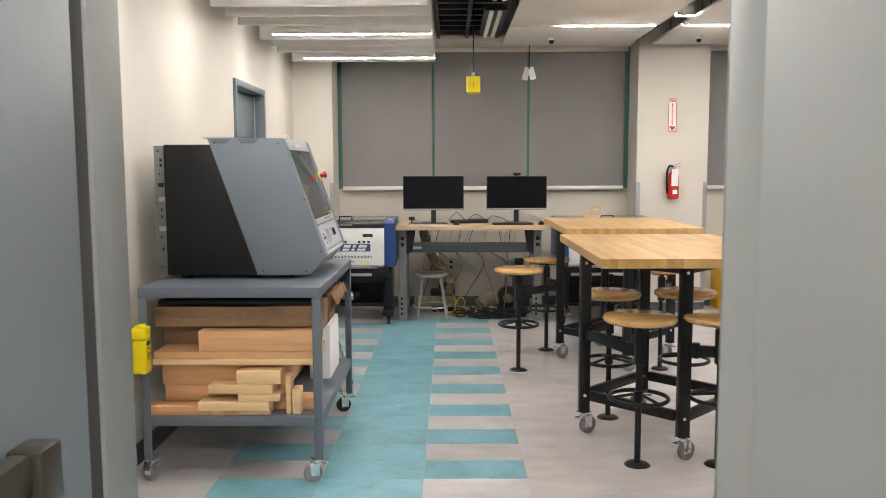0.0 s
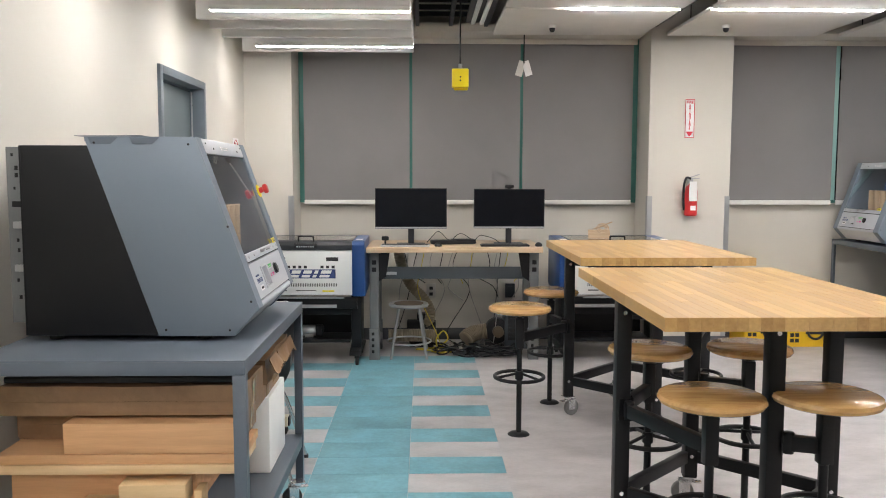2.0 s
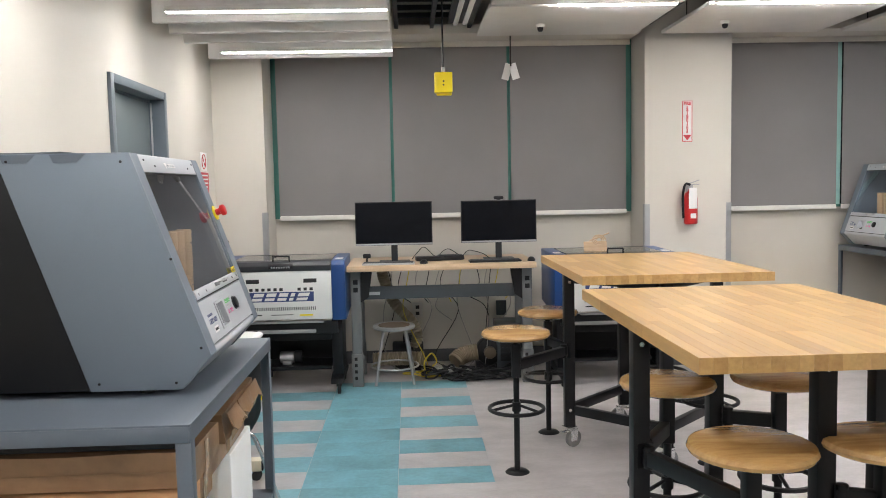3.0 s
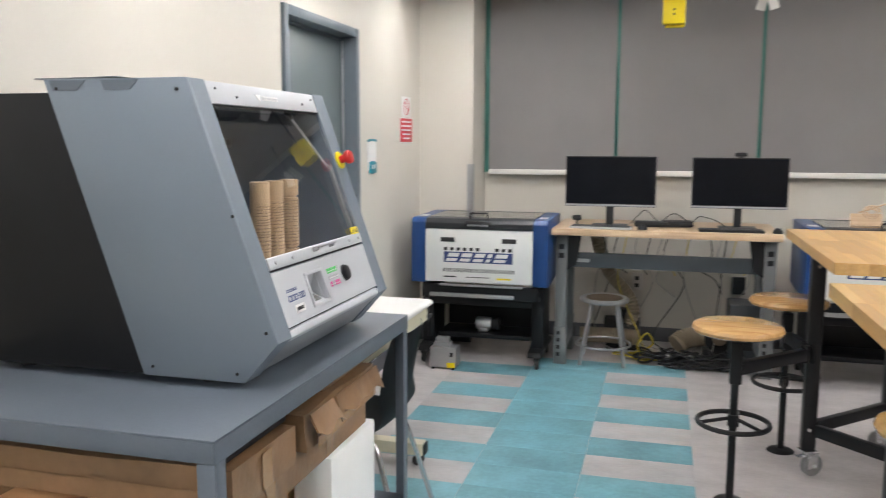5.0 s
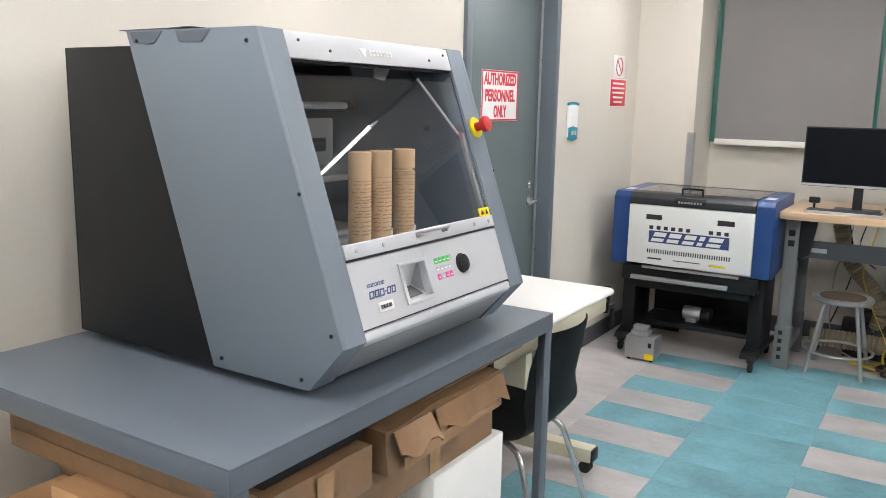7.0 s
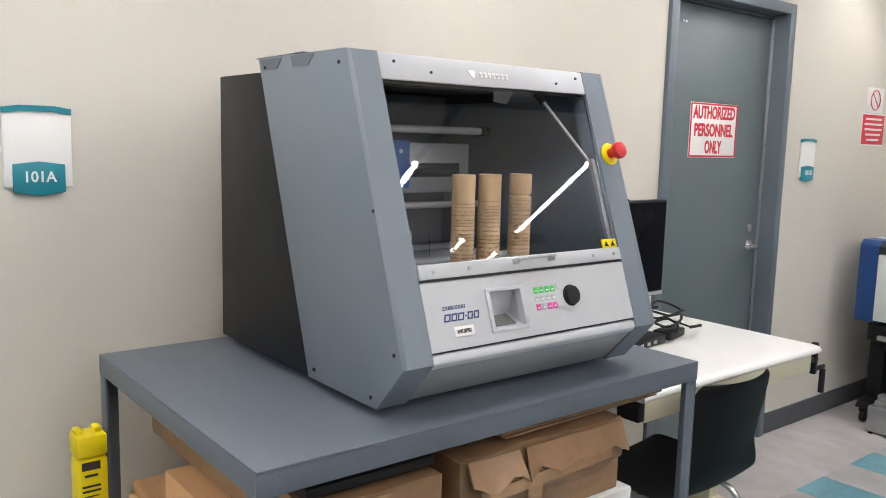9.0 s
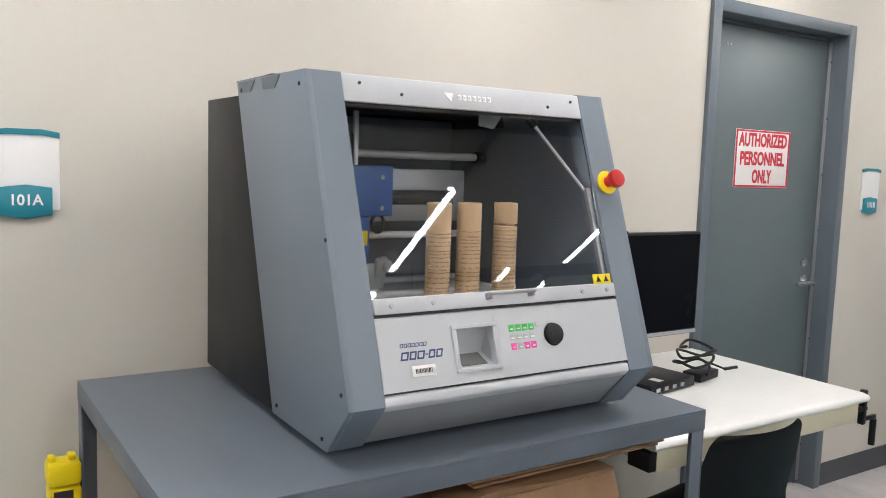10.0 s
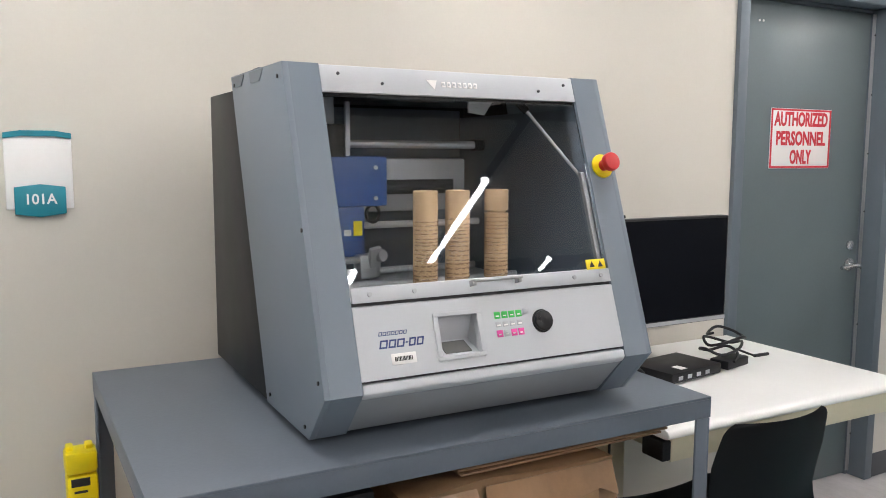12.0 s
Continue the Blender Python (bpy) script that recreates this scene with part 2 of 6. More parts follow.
def part(name, bm, material, parent=None, label=""):
    ob = new(name, mesh_of(name, bm, material))
    if parent:
        ob.parent = parent
    return tagged(ob, label)


def thing(name, label, category, at=(0, 0, 0), rz=0, group=""):
    ob = new(name)
    ob.empty_display_size = 0.1
    ob.matrix_basis = pose(*at, 0, 0, rz)
    return tagged(ob, label, category, group)


def setting(name, bm, material, label, category="wall"):
    return tagged(part(name, bm, material), label, category, kind="structure")


def lettering(name, text, size, material, parent, m, depth=0.0006, width=None, label="", bold=0.0):
    """Raised letters; m takes the text's plane (x right, y up) to the parent's space."""
    cu = bpy.data.curves.new(name, "FONT")
    cu.body, cu.size, cu.align_x, cu.align_y, cu.extrude = text, size, "CENTER", "CENTER", depth
    cu.resolution_u, cu.offset = 3, bold * size
    tmp = bpy.data.objects.new(name, cu)
    me = bpy.data.meshes.new_from_object(tmp)
    bpy.data.objects.remove(tmp)
    me.materials.append(material)
    if width:
        xs = [v.co.x for v in me.vertices]
        k = width / max(1e-6, max(xs) - min(xs))
        m = m @ Matrix.Diagonal((k, 1, 1, 1))
    me.transform(m)
    ob = new(name, me)
    ob.parent = parent
    return tagged(ob, label)


FACE_X = Matrix(((0, 0, 1, 0), (1, 0, 0, 0), (0, 1, 0, 0), (0, 0, 0, 1)))      # text faces +x, reads along +y
FACE_NY = Matrix(((1, 0, 0, 0), (0, 0, -1, 0), (0, 1, 0, 0), (0, 0, 0, 1)))    # text faces -y, reads along +x


# ---- structure ----
LW, RW, PIER, REC, FRONT = -1.56, 4.72, 8.67, 9.10, 1.62
DOOR_Y0, DOOR_Y1, DOOR_Z = 6.43, 7.315, 2.13
DX = LW - 0.075      # face of the side door
floor = setting("floor", box(-1.75, 4.9, -2.2, 9.3, -0.12, 0.0), FLOOR_GREY, "mottled grey vinyl floor with faint streaks", "floor")
setting("wall_left", join(box(LW - 0.15, LW, 1.48, DOOR_Y0 - 0.045, 0, 3.3), box(LW - 0.15, LW, DOOR_Y1 + 0.045, 9.3, 0, 3.3),
                          box(LW - 0.15, LW, DOOR_Y0 - 0.045, DOOR_Y1 + 0.045, DOOR_Z + 0.045, 3.3)), PAINT, "warm white painted plaster wall")
setting("wall_back", join(box(LW, RW, REC, REC + 0.2, 0, 1.288), box(LW, RW, REC, REC + 0.2, 2.80, 3.3),
                          box(LW, -1.15, PIER, REC + 0.2, 1.288, 2.8), box(LW, -1.15, PIER, REC, 0, 1.288),
                          box(LW, -1.15, PIER, REC, 2.80, 3.3),
                          box(1.965, 2.69, PIER, REC + 0.2, 1.288, 2.8), box(1.965, 2.69, PIER, REC, 0, 1.288),
                          box(1.965, 2.69, PIER, REC, 2.8, 3.3)), PAINT, "warm white wall with piers between the windows")
setting("wall_right", box(RW, RW + 0.15, 1.48, 9.3, 0, 3.3), DARKWALL, "dark slate blue end wall")
setting("wall_entry", join(box(-1.71, -0.60, 1.48, FRONT, 0, 3.3), box(1.40, RW, 1.48, FRONT, 0, 3.3),
                           box(-0.60, 1.40, 1.48, FRONT, 2.20, 3.3)), PAINT, "warm white wall with the entry door opening")
setting("wall_corridor", join(box(-1.75, -1.6, -2.2, 1.48, 0, 2.8), box(1.9, 2.05, -2.2, 1.48, 0, 2.8),
                              box(-1.6, 1.9, -2.2, -2.05, 0, 2.8)), PAINT, "plain corridor walls outside the workshop")
setting("ceiling_corridor", box(-1.75, 2.05, -2.2, 1.48, 2.8, 2.9), PANEL, "plain white corridor ceiling", "ceiling")
setting("ceiling", box(-1.71, 4.87, 1.48, 9.3, 3.3, 3.4), CEIL_DARK, "dark open ceiling void above the panels", "ceiling")
setting("baseboard", join(box(LW, LW + 0.012, FRONT, DOOR_Y0 - 0.05, 0, 0.11, 0.003), box(LW, LW + 0.012, DOOR_Y1 + 0.05, PIER, 0, 0.11, 0.003),
                          box(LW + 0.012, -1.15, PIER - 0.012, PIER, 0, 0.11, 0.003), box(-1.15, 1.965, REC - 0.012, REC, 0, 0.11, 0.003),
                          box(1.965, 2.69, PIER - 0.012, PIER, 0, 0.11, 0.003), box(2.69, RW, REC - 0.012, REC, 0, 0.11, 0.003)),
        RUBBER_BASE, "dark grey rubber wall base", "baseboard")
setting("trim_valance", join(box(-1.148, 1.93, 8.985, 9.0, 2.722, 2.80, 0.003), box(2.70, RW, 8.985, 9.0, 2.722, 2.80, 0.003)), PAINT, "white valance over the roller blinds", "valance")
setting("trim_soffit", join(box(-1.15, 1.93, 8.62, 8.98, 2.765, 2.84, 0.004), box(2.70, RW, 8.62, 8.98, 2.765, 2.84, 0.004)),
        PAINT, "white soffit above the window blinds", "soffit")

# windows: green frame, dark panes, roller blinds
def window(name, x0, x1, mullions, bar=None):
    w = setting(name, join(box(x0, x0 + 0.045, REC - 0.02, REC + 0.06, 1.29, 2.8), box(x1 - 0.045, x1, REC - 0.02, REC + 0.06, 1.29, 2.8),
                           box(x0 + 0.045, x1 - 0.045, REC - 0.02, REC + 0.06, 2.755, 2.8), box(x0 + 0.045, x1 - 0.045, REC - 0.02, REC + 0.06, 1.29, 1.315)),
                GREEN_FRAME, "window in a dark green metal frame, night outside", "window")
    edges = [x0 + 0.045, *mullions, x1 - 0.045]
    for mx in mullions:
        part("mullion", box(mx - 0.022, mx + 0.022, REC - 0.06, REC + 0.05, 1.316, 2.755, 0.004), bar or GREEN_FRAME, w)
    for a, b in zip(edges, edges[1:]):
        part("pane", box(a + 0.023, b - 0.023, REC + 0.015, REC + 0.021, 1.316, 2.754), NIGHT_GLASS, w)
    return w


def blind(x0, x1, zb, zt, y):
    b = thing("roller_blind", "charcoal fabric roller blind pulled down, white bottom bar", "roller blind", (0, 0, 0), 0, "blinds on the windows")
    bm = bmesh.new()
    nx = 24
    wave = [0.0016 * math.sin(3.1 * i / nx + x0 * 3) for i in range(nx + 1)]
    front = [[bm.verts.new((x0 + (x1 - x0) * i / nx, y + wave[i] * (1 - j), zb + (zt - zb) * j)) for i in range(nx + 1)] for j in (0, 1)]
    rear = [[bm.verts.new((x0 + (x1 - x0) * i / nx, y + 0.0015 + wave[i] * (1 - j), zb + (zt - zb) * j)) for i in range(nx + 1)] for j in (0, 1)]
    for i in range(nx):
        bm.faces.new((front[0][i], front[0][i + 1], front[1][i + 1], front[1][i]))
        bm.faces.new((rear[0][i + 1], rear[0][i], rear[1][i], rear[1][i + 1]))
        bm.faces.new((front[1][i], front[1][i + 1], rear[1][i + 1], rear[1][i]))
        bm.faces.new((front[0][i + 1], front[0][i], rear[0][i], rear[0][i + 1]))
    for i in (0, nx):
        bm.faces.new((front[0][i], front[1][i], rear[1][i], rear[0][i]))
    part("fabric", bm, BLIND, b)
    part("bottom_bar", box(x0, x1, y - 0.012, y + 0.012, zb - 0.04, zb, 0.005), BLIND_BAR, b, "white bottom bar")
    part("roller", cyl((x0, y + 0.012, zt + 0.02), (x1, y + 0.012, zt + 0.02), 0.024, 16), BLIND, b)


window("window_1", -1.15, 1.965, (-0.125, 0.885))
# Window 2's mullion green is lightened: glare put into its colour.
window("window_2", 2.69, RW, (3.80, 4.62), mat("glare_lightened_mullion", (0.27, 0.47, 0.44), 0.3, vary=0.06))
for a, b_ in ((-1.10, -0.138), (-0.112, 0.872), (0.898, 1.905)):
    blind(a, b_, 1.315, 2.73, 9.025)
for a, b_ in ((2.715, 3.775), (3.825, 4.60)):
    blind(a, b_, 1.315, 2.73, 9.025)
setting("corner_guard_1", join(box(-1.19, -1.146, PIER - 0.004, PIER, 0.11, 1.36), box(-1.15, -1.146, PIER, PIER + 0.045, 0.11, 1.36)), ALU, "brushed metal corner guard on the pier", "corner guard")
setting("corner_guard_2", join(box(1.961, 2.005, PIER - 0.004, PIER, 0.11, 1.36), box(1.961, 1.965, PIER, PIER + 0.045, 0.11, 1.36)), ALU, "brushed metal corner guard on the pier", "corner guard")
setting("corner_guard_3", join(box(2.65, 2.694, PIER - 0.004, PIER, 0.11, 1.36), box(2.69, 2.694, PIER, PIER + 0.045, 0.11, 1.36)), ALU, "brushed metal corner guard on the pier", "corner guard")

# steel door in the side wall, set back in its frame
door = setting("door_1", box(DX - 0.04, DX, DOOR_Y0 + 0.003, DOOR_Y1 - 0.019, 0.008, DOOR_Z - 0.019, 0.002), STEEL_DOOR, "closed grey steel door with a lever handle", "door")
part("door_frame", join(box(LW - 0.148, LW + 0.02, DOOR_Y0 - 0.05, DOOR_Y0, 0, DOOR_Z + 0.05, 0.003), box(LW - 0.148, LW + 0.02, DOOR_Y1, DOOR_Y1 + 0.05, 0, DOOR_Z + 0.05, 0.003),
                        box(LW - 0.148, LW + 0.02, DOOR_Y0, DOOR_Y1, DOOR_Z, DOOR_Z + 0.05, 0.003)), STEEL_FRAME, door, "grey painted steel door frame")
part("door_stop", join(box(DX - 0.045, DX + 0.006, DOOR_Y1 - 0.015, DOOR_Y1 - 0.0005, 0, DOOR_Z - 0.001, 0.002),
                       box(DX - 0.045, DX + 0.006, DOOR_Y0 + 0.001, DOOR_Y1 - 0.0155, DOOR_Z - 0.015, DOOR_Z - 0.0005, 0.002)), STEEL_FRAME, door, "grey door stop")
part("seal_strip", join(box(DX + 0.0062, DX + 0.010, DOOR_Y1 - 0.0165, DOOR_Y1 - 0.001, 0.02, DOOR_Z - 0.02, 0.001),
                        box(DX + 0.010, DX + 0.014, DOOR_Y1 - 0.0065, DOOR_Y1 - 0.001, 0.02, DOOR_Z - 0.02, 0.001)), ALU, door, "aluminium seal strip")
hy = DOOR_Y1 - 0.078
part("door_handle", join(cyl((DX, hy, 1.0), (DX + 0.010, hy, 1.0), 0.03, 20, bevel=0.003), cyl((DX + 0.010, hy, 1.0), (DX + 0.055, hy, 1.0), 0.010, 12),
                         tube(bend([(DX + 0.055, hy + 0.003, 1.0), (DX + 0.058, hy - 0.035, 1.002), (DX + 0.054, hy - 0.115, 0.998)]), 0.009, 8)), CHROME, door, "chrome lever handle")
part("lock_cylinder", join(cyl((DX, hy - 0.002, 1.088), (DX + 0.012, hy - 0.002, 1.088), 0.022, 18, bevel=0.003), cyl((DX + 0.012, hy - 0.002, 1.088), (DX + 0.015, hy - 0.002, 1.088), 0.013, 14, bevel=0.001)), CHROME, door, "chrome lock cylinder")
for k in range(8):
    part("screw", cyl((DX + 0.0135, DOOR_Y1 - 0.004, 0.2 + 0.26 * k), (DX + 0.0155, DOOR_Y1 - 0.004, 0.2 + 0.26 * k), 0.004, 8), BLACK_STEEL, door)
for dy in (0.0, 0.022):
    part("bolt_head", cyl((DX, DOOR_Y0 + 0.16 + dy, 2.03), (DX + 0.002, DOOR_Y0 + 0.16 + dy, 2.03), 0.005, 8), SILVER, door)

# entry double door: one leaf folded back, one shut
entry = setting("door_2", box(-0.544, -0.499, 0.56, 1.472, 0.01, 2.13, 0.002), STEEL_FRAME, "open blue-grey steel entry door leaf", "door")
part("door_frame", join(box(-0.60, -0.495, 1.517, 1.64, 0, 2.2, 0.004), box(1.355, 1.40, 1.517, 1.64, 0, 2.2, 0.004),
                        box(-0.495, 1.355, 1.517, 1.64, 2.14, 2.2, 0.004)), LIGHT_DOOR, entry, "pale grey steel door frame")
part("push_bar", join(box(-0.499, -0.452, 1.24, 1.295, 1.09, 1.165, 0.006), box(-0.494, -0.462, 0.66, 1.24, 1.11, 1.165, 0.01)), mat("dark_bronze", (0.05, 0.046, 0.038), 0.35, metal=0.6), entry, "dark bronze push bar")
# Not a fitting: this black strip paints the shade in the open hinge gap.
part("hinge_gap_shade", box(-0.540, -0.5005, 1.474, 1.5155, 0.01, 2.13, 0.003), RUBBER, entry, "black strip standing in for the shaded hinge gap")
leaf = setting("door_3", box(0.473, 1.352, 1.50, 1.545, 0.01, 2.135, 0.003), LIGHT_DOOR, "shut pale grey steel door leaf", "door")
part("astragal", box(0.450, 0.503, 1.492, 1.4995, 0.01, 2.13, 0.002), LIGHT_DOOR, leaf, "metal edge strip")

# ceiling: hanging baffles over the aisle with tubes between, dark open strip, white cloud panels
def tube_light(x0, x1, y, z, label, group, shine=None):
    t = thing("ceiling_light", label, "ceiling light", ((x0 + x1) / 2, y, z), 0, group)
    h = (x1 - x0) / 2
    part("housing", join(box(-h, h, -0.026, 0.026, 0.035, 0.09, 0.003), box(-h, h, -0.026, -0.0225, 0.004, 0.0348), box(-h, h, 0.0225, 0.026, 0.004, 0.0348)), WHITE_METAL, t)
    part("diffuser", box(-h + 0.002, h - 0.002, -0.0222, 0.0222, 0.0, 0.034, 0.004), shine or TUBE_GLOW, t, "lit white diffuser")
    for q in (-0.8, 0.8):
        part("hanger", cyl((h * q, 0, 0.09), (h * q, 0, 3.3 - z), 0.003, 6), BLACK_STEEL, t)


for k in range(5):
    tube_light(-1.305, -0.09, 7.96 - 1.35 * k, 2.525, "lit linear tube light hung between ceiling baffles", "tubes over the aisle")
yy = 8.30
while yy > 1.8:
    if min(abs(yy - (7.96 - 1.35 * k)) for k in range(5)) > 0.1:
        b = thing("ceiling_baffle", "pale grey felt baffle hung from the ceiling", "baffle", (0, yy, 2.54), 0, "ceiling baffles")
        part("slab", box(-1.48, -0.09, -0.02, 0.02, 0.0, 0.30, 0.006), BAFFLE, b)
        for q in (-1.1, -0.4):
            part("hanger", cyl((q, 0, 0.3), (q, 0, 0.76), 0.003, 6), BLACK_STEEL, b)
    yy -= 0.3375
setting("ceiling_left", box(LW, -0.10, FRONT, 8.6, 2.93, 2.98), mat("ceiling_felt_backing", (0.62, 0.60, 0.57), 0.9), "grey ceiling sheet above the baffles", "ceiling")
# dark open strip with bars and slot diffusers
grid = thing("ceiling_grid", "black open ceiling grid with cross bars", "ceiling grid", (0, 0, 0))
for x in (-0.06, 0.22, 0.52):
    part("runner", box(x - 0.015, x + 0.015, 1.7, 8.58, 2.80, 2.86), BLACK_STEEL, grid)
for k in range(26):
    part("cross_bar", box(-0.075, 0.535, 8.45 - 0.27 * k, 8.475 - 0.27 * k, 2.862, 2.90), BLACK_STEEL, grid)
for k in range(4):
    sd = thing("slot_diffuser", "pale metal slot diffuser in the dark ceiling strip", "air vent", (0.42, 7.55 - 1.7 * k, 2.74), 0, "slot diffusers")
    for dx in (-0.035, 0.035):
        part("slot_bar", box(dx - 0.017, dx + 0.017, -0.62, 0.62, 0, 0.02, 0.004), WHITE_METAL, sd)
    part("plenum", box(-0.09, 0.09, -0.64, 0.64, 0.021, 0.055), BLACK_STEEL, sd)
for ci, (x0, x1) in enumerate(((0.57, 1.83), (2.04, 3.30), (3.50, 4.68))):
    for r in range(5):
        ye = 8.47 - (1.10 if r else 0) - (r - 1) * 1.35 * (r > 0)
        yn = 7.44 if r == 0 else ye - 1.27
        pn = thing("ceiling_panel", "large white acoustic ceiling panel", "ceiling panel", ((x0 + x1) / 2, (yn + ye) / 2, 2.715), 0, "ceiling panels")
        part("board", box(-(x1 - x0) / 2, (x1 - x0) / 2, -(ye - yn) / 2, (ye - yn) / 2, 0, 0.028, 0.004), PANEL, pn)
        for sx, sy in ((-1, -1), (-1, 1), (1, -1), (1, 1)):
            part("hanger_rod", cyl((sx * 0.5, sy * 0.3, 0.028), (sx * 0.5, sy * 0.3, 0.585), 0.004, 6), BLACK_STEEL, pn)
        if r < 4:
            xa = x0 + (0.45 if ci == 0 else 0.05)
            tube_light(xa, x1 - 0.02, yn - 0.038, 2.712, "lit linear light in the joint between ceiling panels", "tubes between the panels", PANEL_GLOW)
for gx in (1.93, 3.395):
    setting("ceiling_gap_%d" % (1 if gx < 3 else 2), box(gx - 0.03, gx + 0.03, 1.7, 8.5, 2.79, 2.84), BLACK_STEEL, "black service rail between ceiling panels", "ceiling")
    for k in range(3):
        tube_light(gx - 0.07, gx + 0.07, 6.95 - 1.35 * k, 2.712, "short lit linear light in the ceiling gap", "short gap lights", PANEL_GLOW)
for x, y in ((1.0, 8.02), (2.36, 7.98)):
    sp = thing("ceiling_camera", "small white dome fixture under a ceiling panel", "dome camera", (x, y, 2.66))
    part("base", cyl((0, 0, 0.030), (0, 0, 0.0548), 0.032, 20, bevel=0.004), WHITE_METAL, sp)
    part("dome", lathe([(0, -0.002), (0.012, 0.0), (0.02, 0.01), (0.024, 0.030)], 18), BLACK_PLASTIC, sp, "black dome")
# Unseen lamp, added in the corridor so the entry door leaves are lit.
corr = thing("ceiling_light", "unseen corridor ceiling light, added to light the entry door leaves", "ceiling light", (0.3, -0.3, 2.76))
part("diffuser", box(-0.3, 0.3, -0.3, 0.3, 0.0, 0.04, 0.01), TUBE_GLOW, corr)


# ---- things: shared fittings ----
def caster(name, parent, x, y, r=0.05, wheel=GREY_WHEEL, h=None, turn=0.0):
    h = h or r * 2.35
    c = part(name, move(join(box(-0.032, 0.032, -0.032, 0.032, h - 0.005, h, 0.002), cyl((0, 0, h - 0.02), (0, 0, h - 0.005), 0.022, 14),
                             box(-0.004, r * 0.9, -0.021, -0.017, r * 0.75, h - 0.018, 0.001), box(-0.004, r * 0.9, 0.017, 0.021, r * 0.75, h - 0.018, 0.001),
                             box(-0.012, 0.03, -0.021, 0.021, h - 0.024, h - 0.018, 0.001),
                             box(-r * 1.1, -0.004, -0.016, 0.016, h - 0.032, h - 0.026, 0.002)), pose(x, y, 0, 0, 0, turn)), CHROME, parent, "chrome caster")
    part("wheel", move(join(cyl((r * 0.55, -0.014, r), (r * 0.55, 0.014, r), r, 22, bevel=0.006)), pose(x, y, 0, 0, 0, turn)), wheel, c)
    part("axle", move(cyl((r * 0.55, -0.023, r), (r * 0.55, 0.023, r), 0.008, 10), pose(x, y, 0, 0, 0, turn)), SILVER, c)


def steel_cart(at, label):
    """Two-deck steel cart, 0.86 deep (x) and 1.2 long (y), origin at the middle of its foot."""
    c = thing("steel_cart", label, "cart", at)
    X, Y, H = 0.43, 0.6, 0.952
    part("top_deck", box(-X, X, -Y, Y, H - 0.006, H, 0.0012), CART, c)
    part("lower_shelf", box(-X + 0.004, X - 0.004, -Y + 0.004, Y - 0.004, 0.326, 0.33, 0.001), CART, c)
    for z0, z1, e in ((H - 0.048, H - 0.0061, 0.0), (0.283, 0.3258, 0.005)):
        for sx in (-1, 1):
            x0, x1 = sorted((sx * (X - e), sx * (X - e - 0.006)))
            part("deck_lip", box(x0, x1, -Y + e, Y - e, z0, z1, 0.0006), CART, c)
            y0, y1 = sorted((sx * (Y - e), sx * (Y - e - 0.006)))
            part("deck_lip", box(-X + e + 0.0062, X - e - 0.0062, y0, y1, z0, z1, 0.0006), CART, c)
    for sx in (-1, 1):
        for sy in (-1, 1):
            cx, cy = sx * (X - 0.001), sy * (Y - 0.001)
            part("leg", join(box(min(cx, cx - sx * 0.04), max(cx, cx - sx * 0.04), min(cy, cy - sy * 0.005), max(cy, cy - sy * 0.005), 0.118, H - 0.049, 0.001),
                             box(min(cx, cx - sx * 0.005), max(cx, cx - sx * 0.005), min(cy - sy * 0.005, cy - sy * 0.04), max(cy - sy * 0.005, cy - sy * 0.04), 0.118, H - 0.049, 0.001)), CART, c)
            caster("caster", c, sx * (X - 0.03), sy * (Y - 0.03), 0.045, RUBBER if sy > 0 else GREY_WHEEL, 0.118, 200 if sx > 0 else 150)
    return c


